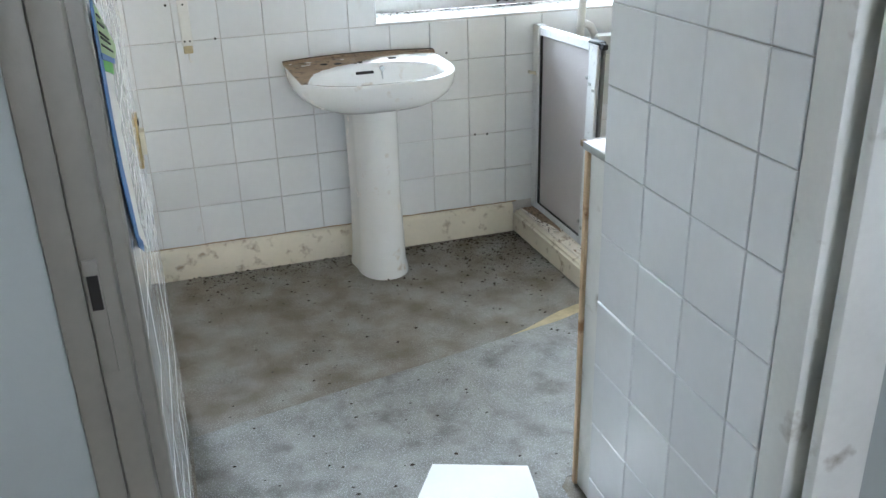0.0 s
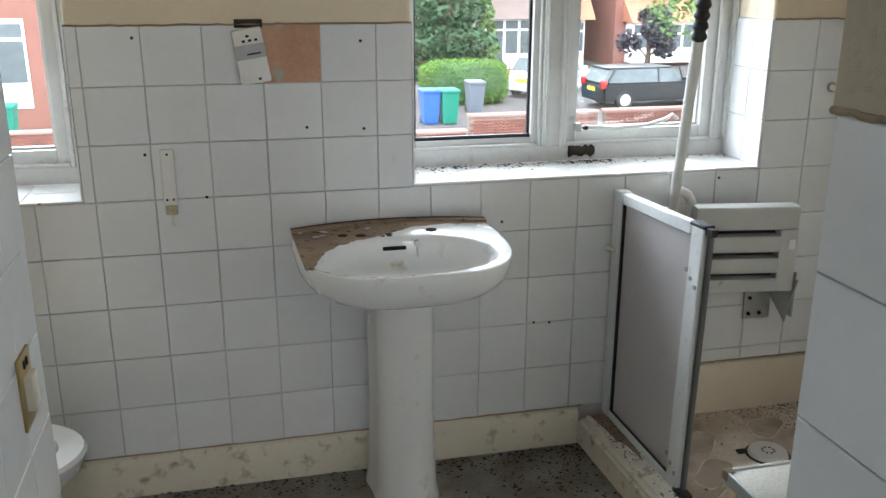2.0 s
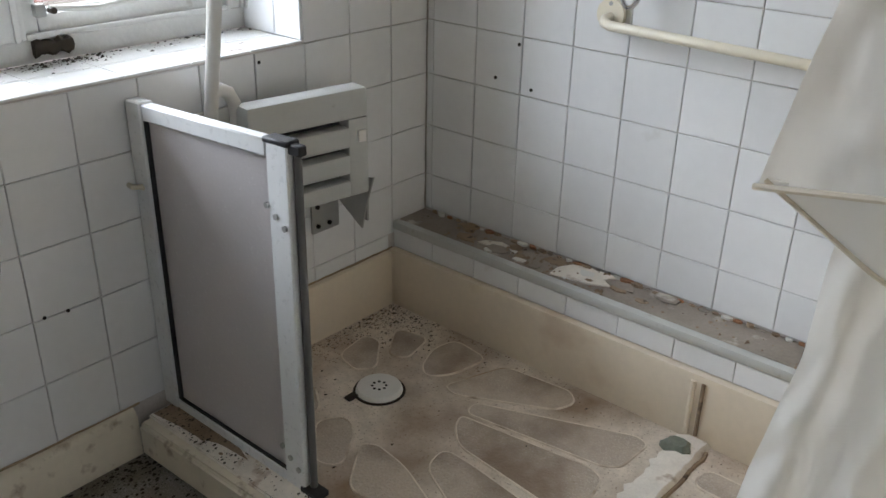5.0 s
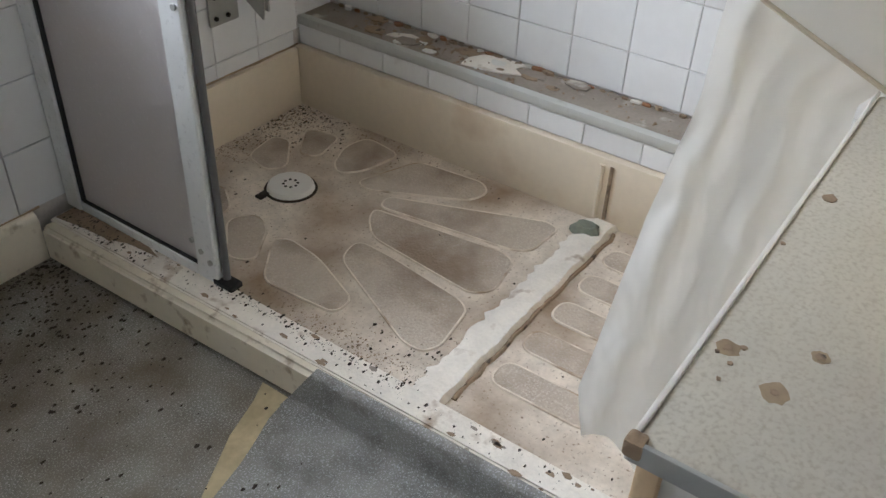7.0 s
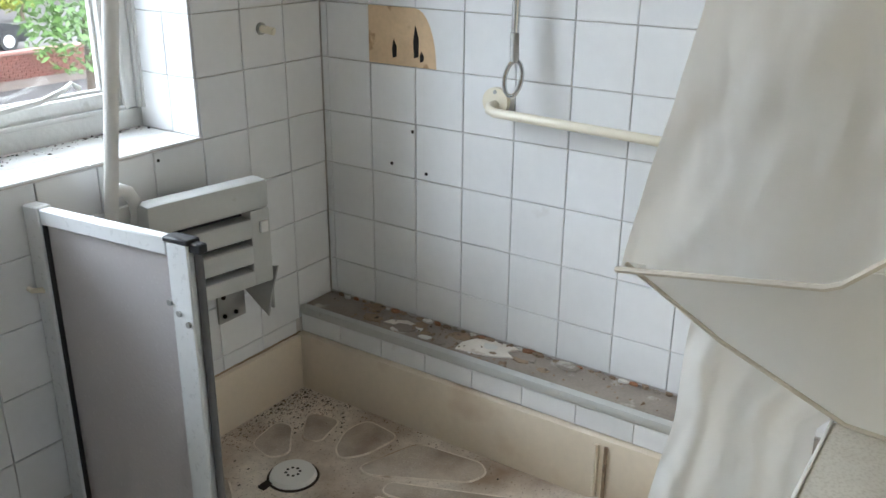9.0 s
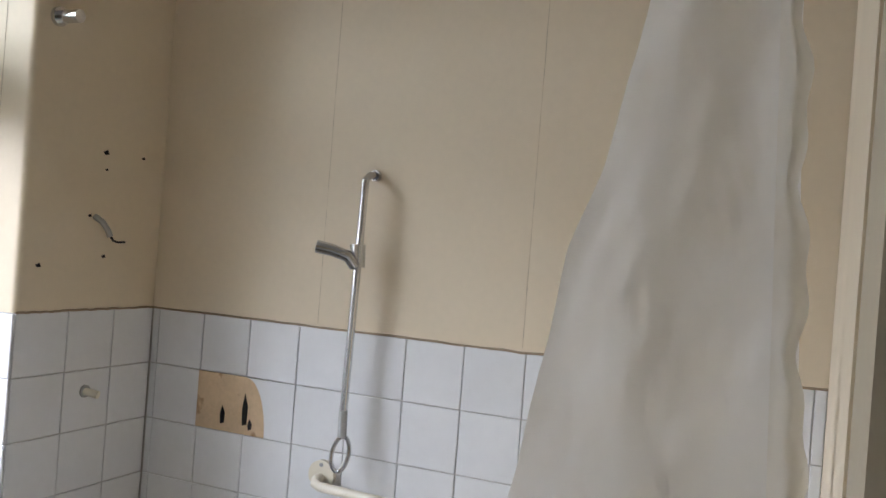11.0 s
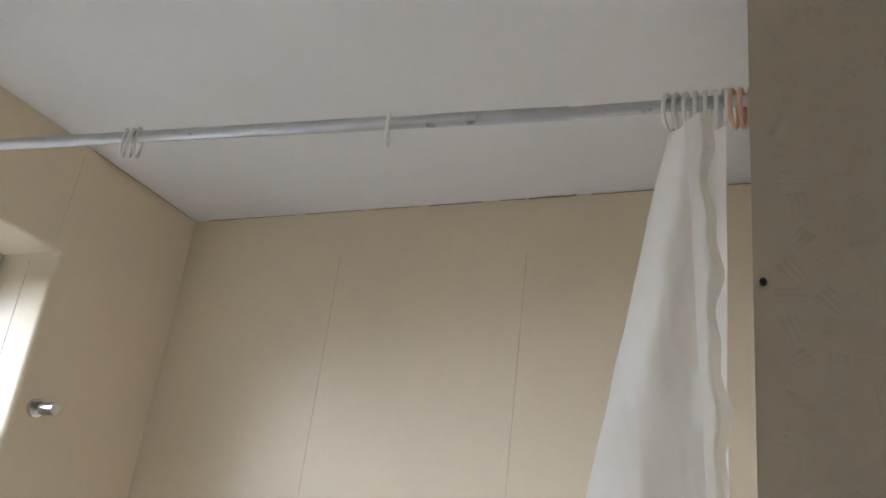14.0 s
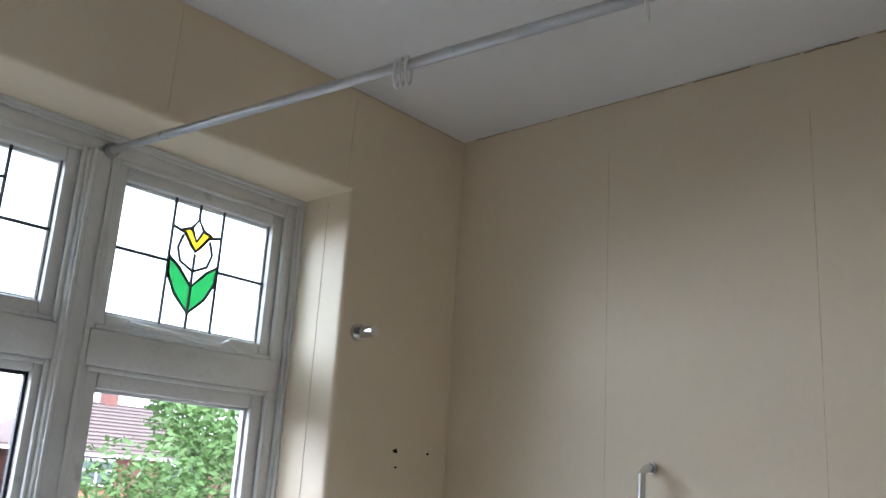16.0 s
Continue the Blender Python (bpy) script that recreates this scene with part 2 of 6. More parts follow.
def prism(outline, depth, axis="y", at=0.0, bevel=0.0, keep=None):
    """A solid from an outline of (a, b) pairs: y -> x,z outline; x -> y,z outline; z -> x,y outline."""
    bm = bmesh.new()
    place = {"y": lambda a, b, d: (a, d, b), "x": lambda a, b, d: (d, a, b), "z": lambda a, b, d: (a, b, d)}[axis]
    front = [bm.verts.new(place(a, b, at)) for a, b in outline]
    back = [bm.verts.new(place(a, b, at + depth)) for a, b in outline]
    k = len(outline)
    f1 = bm.faces.new(front)
    bm.faces.new(back[::-1])
    for i in range(k):
        bm.faces.new((front[i], back[i], back[(i + 1) % k], front[(i + 1) % k]))
    bmesh.ops.recalc_face_normals(bm, faces=bm.faces)
    if bevel:
        bmesh.ops.bevel(bm, geom=[e for e in f1.edges if keep is None or keep(e)], offset=bevel, segments=3, profile=0.5, affect="EDGES")
    return bm


def tube(points, radius, sides=12, closed=False, bm=None, taper=None):
    """A round bar along points."""
    bm = bm or bmesh.new()
    pts = [Vector(p) for p in points]
    rings, k = [], len(pts)
    up = None
    for i, p in enumerate(pts):
        a = pts[(i - 1) % k] if closed or i else p
        b = pts[(i + 1) % k] if closed or i < k - 1 else p
        d = (b - a).normalized()
        if up is None:
            up = Vector((0, 0, 1)) if abs(d.z) < 0.9 else Vector((0, 1, 0))
        side = d.cross(up).normalized()
        up = side.cross(d).normalized()
        r = radius if taper is None else radius + (taper - radius) * i / max(1, k - 1)
        rings.append([bm.verts.new(p + r * (math.cos(t) * side + math.sin(t) * up)) for t in [2 * math.pi * j / sides for j in range(sides)]])
    for i in range(k if closed else k - 1):
        a, b = rings[i], rings[(i + 1) % k]
        for j in range(sides):
            bm.faces.new((a[j], a[(j + 1) % sides], b[(j + 1) % sides], b[j]))
    if not closed:
        bm.faces.new(rings[0][::-1])
        bm.faces.new(rings[-1])
    bmesh.ops.recalc_face_normals(bm, faces=bm.faces)
    return bm


def loft(rings, close_start=True, close_end=True):
    """A skin over rings of equal count."""
    bm = bmesh.new()
    rs = [[bm.verts.new(p) for p in ring] for ring in rings]
    k = len(rs[0])
    for a, b in zip(rs, rs[1:]):
        for j in range(k):
            bm.faces.new((a[j], a[(j + 1) % k], b[(j + 1) % k], b[j]))
    if close_start:
        bm.faces.new(rs[0][::-1])
    if close_end:
        bm.faces.new(rs[-1])
    bmesh.ops.recalc_face_normals(bm, faces=bm.faces)
    return bm


def cyl(x, y, z, r, h, axis="z", sides=20, r2=None):
    d = {"x": Vector((1, 0, 0)), "y": Vector((0, 1, 0)), "z": Vector((0, 0, 1))}[axis]
    p = Vector((x, y, z))
    return tube([p, p + d * h], r, sides, taper=r2)




def finish(me, angle=40):
    """Smooth faces with sharp edges above the angle."""
    bm = bmesh.new()
    bm.from_mesh(me)
    for f in bm.faces:
        f.smooth = True
    for e in bm.edges:
        e.smooth = len(e.link_faces) == 2 and e.calc_face_angle(3.0) < radians(angle)
    bm.to_mesh(me)
    bm.free()


def part(name, bm, mat, parent=None, label=""):
    me = bpy.data.meshes.new(name)
    bm.to_mesh(me)
    bm.free()
    me.materials.append(mat)
    finish(me)
    ob = new(name, me)
    if parent is not None:
        ob.parent = parent
        ob.matrix_parent_inverse = Matrix.Translation(-parent.location)
    if label:
        tagged(ob, label)
    return ob


def thing(name, x, y, z, label, category, group="", kind=""):
    e = new(name)
    e.location = (x, y, z)
    return tagged(e, label, category, group, kind)


def structure(name, bm, mat, label, category):
    return tagged(part(name, bm, mat), label, category, kind="structure")


tile_cache = {}


def tile_mesh(w, h, mat, thick=0.005):
    key = (round(w, 3), round(h, 3), mat.name)
    if key not in tile_cache:
        bm = bmesh.new()
        g, e = 0.0009, 0.0018
        lv = [[bm.verts.new((x, y, z)) for x, y in ((i, i), (w - i, i), (w - i, h - i), (i, h - i))] for i, z in ((g, 0.0), (g, thick - 0.0018), (g + e, thick))]
        for a, b in zip(lv, lv[1:]):
            for j in range(4):
                bm.faces.new((a[j], a[(j + 1) % 4], b[(j + 1) % 4], b[j]))
        bm.faces.new(lv[-1])
        me = bpy.data.meshes.new("tile")
        bm.to_mesh(me)
        bm.free()
        me.materials.append(mat)
        tile_cache[key] = me
    return tile_cache[key]


rng = random.Random(5)
FACING = {"-y": ((1, 0, 0), (0, 0, 1), (0, -1, 0)), "-x": ((0, -1, 0), (0, 0, 1), (-1, 0, 0)), "+x": ((0, 1, 0), (0, 0, 1), (1, 0, 0)),
          "+y": ((-1, 0, 0), (0, 0, 1), (0, 1, 0)), "+z": ((1, 0, 0), (0, 1, 0), (0, 0, 1))}


def lay_tiles(parent, facing, plane, us, vs, skip=None, mat=TILE):
    """Tiles between the lines us (along the wall) and vs (up it); plane: where the tile backs lie."""
    U, V, N = (Vector(a) for a in FACING[facing])
    for u0, u1 in zip(us, us[1:]):
        for v0, v1 in zip(vs, vs[1:]):
            w, h = abs(u1 - u0), abs(v1 - v0)
            if w < 0.012 or h < 0.012 or (skip and skip((u0 + u1) / 2, (v0 + v1) / 2)):
                continue
            ob = new("tile", tile_mesh(w, h, mat))
            o = Vector((0, 0, 0))
            start_u = min(u0, u1) if sum(U) > 0 else max(u0, u1)
            o += Vector((abs(U.x), abs(U.y), abs(U.z))) * start_u + V * min(v0, v1)
            o += Vector((abs(N.x), abs(N.y), abs(N.z))) * plane
            tilt = Matrix.Rotation(rng.uniform(-0.0035, 0.0035), 3, "X") @ Matrix.Rotation(rng.uniform(-0.0035, 0.0035), 3, "Y")
            m = (Matrix((U, V, N)).transposed() @ tilt).to_4x4()
            m.translation = o + N * rng.uniform(-0.0004, 0.0004)
            ob.parent = parent
            ob.matrix_parent_inverse = Matrix.Translation(-parent.location)
            ob.matrix_basis = m


T = 0.152                     # tile pitch
DADO = 1.34                   # top of the tiling
SKIRT_TOP = DADO - 8 * T
CEILING = 2.728
XE = 1.664                    # shower end wall
YA = -1.72                    # wall behind the shower curtain
XL, XP = -0.735, 0.143        # tiled passage walls
FY = 0.22                     # face of the window frames
rowz = [DADO - k * T for k in range(9)]

# ---- structure ----
floor = structure("floor", box(-2.0, -4.6, -0.12, 1.9, 0.3, 0.0), FLOOR, "worn grey speckled vinyl floor covered in brown dirt", "floor")
ceiling = structure("ceiling", box(-2.1, -4.6, CEILING, 1.9, 0.3, CEILING + 0.15), CEIL, "plain white painted plaster ceiling", "ceiling")

# window wall: lower band with tile bed, upper band painted, soft edges round the openings
W1, W2 = (0.100, 1.213), (-1.75, -0.790)
SILL, HEAD = 0.888, 2.430
bm = bmesh.new()
add_box(bm, -2.0, 0.006, 0.0, XE + 0.2, 0.30, SILL - 0.006)
for a, b in ((-2.0, W2[0]), (W2[1], W1[0]), (W1[1], XE + 0.2)):
    add_box(bm, a if a == -2.0 else a + 0.006, 0.006, SILL - 0.006, b if b > XE else b - 0.006, 0.30, DADO)
wall_north = structure("wall_north", bm, GROUT, "white square tiled wall below cream painted lining, two windows", "wall")
up = [(-2.0, DADO), (W2[0], DADO), (W2[0], HEAD), (W2[1], HEAD), (W2[1], DADO), (W1[0], DADO), (W1[0], HEAD), (W1[1], HEAD), (W1[1], DADO), (XE + 0.2, DADO), (XE + 0.2, CEILING), (-2.0, CEILING)]
part("painted_lining", prism(up, 0.296, "y", 0.004, 0.016, lambda e: max(v.co.z for v in e.verts) < HEAD + 0.01 and max(v.co.z for v in e.verts) > DADO + 0.01), CREAM, wall_north, "cream painted wall lining")
wall_east = structure("wall_east", box(XE + 0.006, -4.6, 0.0, XE + 0.2, 0.005, DADO), GROUT, "white square tiled shower wall below cream paint", "wall")
part("painted_lining", box(XE + 0.004, -4.6, DADO, XE + 0.2, 0.003, CEILING), CREAM, wall_east, "cream painted wall lining")
wall_alcove = structure("wall_alcove", box(XP + 0.2, -2.30, 0.0, XE, YA, CEILING), CREAM, "cream painted wall at the end of the shower", "wall")
wall_partition = structure("wall_partition", box(XP + 0.006, -2.27, 0.0, XP + 0.2, YA - 0.004, DADO), GROUT, "white tiled partition under relief wallpaper", "wall")
wall_left = structure("wall_left", box(XL - 0.12, -2.27, 0.0, XL - 0.006, -0.915, DADO), GROUT, "white tiled wall stub with torn paper stuck on it", "wall")
part("painted_lining", box(XL - 0.12, -2.27, DADO, XL - 0.004, -0.913, CEILING, 0.003), CREAM, wall_left)
structure("wall_west", box(-2.1, -4.6, 0.0, -1.95, 0.3, CEILING), CREAM, "cream painted side wall", "wall")
structure("wall_toilet_back", box(-1.95, -1.9, 0.0, XL - 0.12, -1.8, CEILING), CREAM, "cream painted wall behind the toilet area", "wall")
# unseen back wall; its opening is added to let fill light in
bm = box(-2.0, -4.7, 0.0, -0.6, -4.6, CEILING)
add_box(bm, 0.2, -4.7, 0.0, 1.9, -4.6, CEILING)
add_box(bm, -0.6, -4.7, 0.0, 0.2, -4.6, 1.15)
add_box(bm, -0.6, -4.7, 1.95, 0.2, -4.6, CEILING)
structure("wall_hall_back", bm, HALL, "pale grey hall wall, unseen, with an opening added for the fill lamp", "wall")
bm = box(-1.95, -2.36, 0.0, -0.775, -2.275, CEILING)
add_box(bm, XP + 0.075, -2.36, 0.0, XE, -2.305, CEILING)
add_box(bm, -0.775, -2.36, 2.12, XP + 0.075, -2.275, CEILING)
structure("wall_door", bm, HALL, "pale grey hall wall round the doorway", "wall")


# relief wallpaper above the partition tiles: raised diagonal strokes
def relief_panel(y0, y1, z0, z1):
    bm = box(XP, y0, z0, XP + 0.2, y1, z1)
    r = random.Random(11)
    step = 0.017
    z, k = z0 + 0.01, 0
    while z < z1 - 0.03:
        y = y0 + 0.01
        while y < y1 - 0.02:
            a = (0.8, -0.8, 1.57, 0.0)[(k + int((y - y0) / step) * 3) % 4] + r.uniform(-0.35, 0.35)
            ln = 0.0075
            c = Vector((XP, y + 0.008 + r.uniform(-0.003, 0.003), z + 0.010 + r.uniform(-0.003, 0.003)))
            d = Vector((0, math.cos(a), math.sin(a))) * ln
            q = Vector((0, -math.sin(a), math.cos(a))) * 0.0012
            for off in (-0.0035, 0.0, 0.0035):
                s = Vector((0, -math.sin(a), math.cos(a))) * off
                v = [bm.verts.new(p) for p in (c + s - d - q, c + s + d - q, c + s + d + q, c + s - d + q)]
                t = [bm.verts.new(c + s - d * 0.9 + Vector((-0.0005, 0, 0))), bm.verts.new(c + s + d * 0.9 + Vector((-0.0005, 0, 0)))]
                bm.faces.new((v[0], v[1], t[1], t[0]))
                bm.faces.new((v[2], v[3], t[0], t[1]))
                bm.faces.new((v[1], v[2], t[1]))
                bm.faces.new((v[3], v[0], t[0]))
            y += step
        z += step
        k += 1
    return bm


part("relief_wallpaper", relief_panel(-2.27, YA - 0.002, DADO + 0.006, CEILING), ANAGLYPTA, wall_partition, "beige painted relief wallpaper")

# skirting along the window wall
bm = prism([(0.0, 0.0), (-0.022, 0.0), (-0.022, SKIRT_TOP - 0.018), (-0.016, SKIRT_TOP - 0.006), (-0.008, SKIRT_TOP), (0.0, SKIRT_TOP)], 0.636 + 1.95, "x", -1.95)
structure("baseboard", bm, SKIRT, "chipped cream gloss painted skirting board", "skirting")


# ---- windows ----
def molded_bar(x0, z0, x1, z1, y0=FY, y1=FY + 0.06):
    return box(x0, y0, z0, x1, y1, z1, 0.006, 2)


def leaded_light(win, x0, x1, z0, z1, y, flower=True):
    """A top light: obscure panes between lead, a tulip in the middle."""
    w, h = x1 - x0, z1 - z0
    part("pane", box(x0, y, z0, x1, y + 0.003, z1), OBSCURE, win).visible_shadow = False
    lead = bmesh.new()
    def bar(pts, r=0.0045):
        tube([(x0 + u * w, y - 0.003, z0 + v * h) for u, v in pts], r, 6, bm=lead)
    for u in (0.335, 0.665):
        bar([(u, 0), (u, 1)])
    for u0, u1 in ((0, 0.335), (0.665, 1)):
        bar([(u0, 0.50), (u1, 0.50)])
    bar([(0.5, 0), (0.5, 0.60)])
    bar([(0.5, 0.88), (0.5, 1)])
    bar([(0.335, 0.54), (0.345, 0.40), (0.40, 0.26), (0.5, 0.13), (0.60, 0.26), (0.655, 0.40), (0.665, 0.54)])
    bar([(0.335, 0.54), (0.41, 0.47), (0.5, 0.34), (0.59, 0.47), (0.665, 0.54)])
    bar([(0.41, 0.73), (0.385, 0.62), (0.41, 0.52), (0.5, 0.46), (0.59, 0.52), (0.615, 0.62), (0.59, 0.73)])
    bar([(0.335, 0.78), (0.42, 0.75), (0.47, 0.66), (0.5, 0.62), (0.53, 0.66), (0.58, 0.75), (0.665, 0.78)])
    bar([(0.40, 0.77), (0.46, 0.80), (0.5, 0.88), (0.54, 0.80), (0.60, 0.77)])
    bar([(0.46, 0.80), (0.50, 0.70), (0.54, 0.80)])
    for u in (0.0, 1.0):
        bar([(u, 0), (u, 1)], 0.003)
    part("lead_came", lead, LEAD, win, "black lead strips")
    def petal(pts, mat, name):
        part(name, prism([(x0 + u * w, z0 + v * h) for u, v in pts], 0.003, "y", y - 0.004), mat, win).visible_shadow = False
    petal([(0.335, 0.54), (0.345, 0.40), (0.40, 0.26), (0.5, 0.13), (0.5, 0.34), (0.41, 0.47)], GREENGLASS, "leaf")
    petal([(0.665, 0.54), (0.59, 0.47), (0.5, 0.34), (0.5, 0.13), (0.60, 0.26), (0.655, 0.40)], GREENGLASS, "leaf")
    petal([(0.335, 0.78), (0.42, 0.75), (0.47, 0.66), (0.5, 0.62), (0.5, 0.70), (0.46, 0.80), (0.40, 0.77)], YELLOWGLASS, "petal")
    petal([(0.665, 0.78), (0.60, 0.77), (0.54, 0.80), (0.5, 0.70), (0.5, 0.62), (0.53, 0.66), (0.58, 0.75)], YELLOWGLASS, "petal")


def sash(win, name, x0, x1, z0, z1, rail=0.045, y=FY + 0.005, leaded=False):
    """One light: an outer stop, a sash of four bars with an inner bead, and its glass."""
    o = 0.012
    for a in ((x0, z0, x0 + o, z1), (x1 - o, z0, x1, z1), (x0 + o, z0, x1 - o, z0 + o), (x0 + o, z1 - o, x1 - o, z1)):
        part("stop_bead", box(a[0], y - 0.014, a[1], a[2], y, a[3], 0.004), FRAMEPAINT, win)
    bm = bmesh.new()
    gx0, gx1, gz0, gz1 = x0 + rail, x1 - rail, z0 + rail, z1 - rail
    for a in ((x0, z0, gx0, z1), (gx1, z0, x1, z1), (gx0, z0, gx1, gz0), (gx0, gz1, gx1, z1)):
        add_box(bm, a[0], y + 0.002, a[1], a[2], y + 0.045, a[3], 0.005)
    s = part(name, bm, FRAMEPAINT, win)
    bm = bmesh.new()
    b = 0.008
    for a in ((gx0, gz0, gx0 + b, gz1), (gx1 - b, gz0, gx1, gz1), (gx0 + b, gz0, gx1 - b, gz0 + b), (gx0 + b, gz1 - b, gx1 - b, gz1)):
        add_box(bm, a[0], y + 0.02, a[1], a[2], y + 0.034, a[3], 0.002)
    part("glazing_bead", bm, BLACK if not leaded and rail < 0.04 else FRAMEPAINT, win)
    if leaded:
        leaded_light(win, gx0, gx1, gz0, gz1, y + 0.024)
    else:
        part("pane", box(gx0, y + 0.026, gz0, gx1, y + 0.030, gz1), GLASS, win).visible_shadow = False


def window(name, x0, x1, label):
    win = structure(name, box(x0, FY, SILL + 0.004, x1, FY + 0.07, SILL + 0.055, 0.006), FRAMEPAINT, label, "window")
    zt0, zt1 = 1.875, 1.960
    xm = (x0 + x1) / 2 - 0.06
    part("jamb", molded_bar(x0, SILL + 0.055, x0 + 0.022, HEAD), FRAMEPAINT, win)
    part("jamb", molded_bar(x1 - 0.045, SILL + 0.055, x1, HEAD), FRAMEPAINT, win)
    for d, w in ((0.012, 0.018), (0.022, 0.009)):
        part("moulding", box(x1 - w, FY - d, SILL + 0.055, x1, FY - d + 0.0115, HEAD, 0.003), FRAMEPAINT, win)
        part("moulding", box(x0 + 0.004, FY - d, HEAD - w, x1 - w, FY - d + 0.0115, HEAD, 0.003), FRAMEPAINT, win)
    for d in (-1, 1):
        part("moulding", box(xm + d * 0.024 - 0.006, FY - 0.026, SILL + 0.056, xm + d * 0.024 + 0.006, FY - 0.0175, HEAD - 0.051, 0.003), FRAMEPAINT, win)
    part("head", molded_bar(x0 + 0.022, HEAD - 0.05, x1 - 0.045, HEAD), FRAMEPAINT, win)
    part("mullion", box(xm - 0.037, FY - 0.018, SILL + 0.055, xm + 0.037, FY + 0.06, HEAD - 0.05, 0.008), FRAMEPAINT, win)
    for a, b in ((x0 + 0.022, xm - 0.037), (xm + 0.037, x1 - 0.045)):
        part("transom", box(a, FY - 0.016, zt0, b, FY + 0.06, zt1, 0.008), FRAMEPAINT, win)
        sash(win, "casement", a, b, SILL + 0.055, zt0, 0.048 if a > xm else 0.03)
        sash(win, "top_light", a, b, zt1, HEAD - 0.05, 0.042, leaded=True)
    return win, xm


win1, XM = window("window_1", W1[0], W1[1], "old white painted timber casement window with leaded tulip top lights")
window("window_2", W2[0], W2[1], "old white painted timber casement window over the toilet")

part("perished_putty", box(W1[0] + 0.055, FY + 0.012, SILL + 0.084, XM - 0.068, FY + 0.026, SILL + 0.096, 0.002), BLACK, win1, "black perished putty")
# casement stays, catch and stay pegs on the lower rail
stay = tube([(0.70, FY - 0.015, 1.005), (0.80, FY - 0.02, 0.995), (0.92, FY - 0.02, 1.003), (0.985, FY - 0.018, 1.02), (1.0, FY - 0.03, 1.035), (1.02, FY - 0.03, 1.02)], 0.007, 8)
part("casement_stay", stay, WHITEWOOD, win1, "paint-clogged casement stay")
part("stay_peg", box(0.668, FY - 0.020, 0.988, 0.692, FY + 0.0, 1.016, 0.004), STEEL, win1, "rusty stay bracket")
part("stay_pin", cyl(0.705, FY - 0.026, 1.0, 0.007, 0.02, "y", 10), DEBRIS, win1)
r = random.Random(77)
part("stay_peg", loft([[(0.655 + 0.085 * k / 9, FY - 0.008 + r.uniform(0.010, 0.016) * math.cos(a), 0.925 + r.uniform(0.010, 0.022) * math.sin(a)) for a in [q * 0.785 for q in range(8)]] for k in range(10)]), DEBRIS, win1, "rusty dirt-caked hinge block")
stay2 = tube([(0.72, FY - 0.02, 1.985), (0.85, FY - 0.024, 1.978), (0.98, FY - 0.022, 1.972), (1.0, FY - 0.03, 1.985), (1.03, FY - 0.03, 1.965)], 0.006, 8)
part("top_light_stay", stay2, WHITEWOOD, win1, "white painted stay")

# sills and reveals
def sill_and_reveal(wall, x0, x1):
    bed = part("sill_bed", box(x0, 0.003, SILL - 0.006, x1, FY + 0.004, SILL - 0.001), GROUT, wall)
    n = max(1, round((x1 - x0) / T))
    lay_tiles(wall, "+z", SILL - 0.001, [x0 + (x1 - x0) * k / n for k in range(n + 1)], [0.0, 0.112, FY], mat=SILLTILE)
    zs = [SILL + 0.004, rowz[2], rowz[1], rowz[0] - 0.001]
    lay_tiles(wall, "-x", x1 - 0.001, [0.002, 0.10, FY], zs)
    lay_tiles(wall, "+x", x0 + 0.001, [0.002, 0.10, FY], zs)


sill_and_reveal(wall_north, *W1)
sill_and_reveal(wall_north, *W2)

# ---- doorway ----
door_frame = thing("door_frame", XL, -2.3, 0, "grubby painted timber door frame with a rebated stop", "door frame", kind="structure")
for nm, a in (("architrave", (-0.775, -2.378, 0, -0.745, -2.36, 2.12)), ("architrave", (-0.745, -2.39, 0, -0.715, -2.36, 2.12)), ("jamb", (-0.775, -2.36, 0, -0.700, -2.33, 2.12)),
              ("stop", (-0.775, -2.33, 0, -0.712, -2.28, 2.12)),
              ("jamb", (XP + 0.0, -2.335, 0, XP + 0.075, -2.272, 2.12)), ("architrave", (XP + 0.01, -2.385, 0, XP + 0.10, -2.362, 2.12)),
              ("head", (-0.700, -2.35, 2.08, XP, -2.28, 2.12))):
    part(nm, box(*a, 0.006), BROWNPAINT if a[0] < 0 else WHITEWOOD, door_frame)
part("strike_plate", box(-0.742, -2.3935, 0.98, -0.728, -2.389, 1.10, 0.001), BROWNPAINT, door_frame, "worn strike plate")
part("latch_hole", box(-0.740, -2.3955, 1.05, -0.730, -2.392, 1.085), DARKHOLE, door_frame)

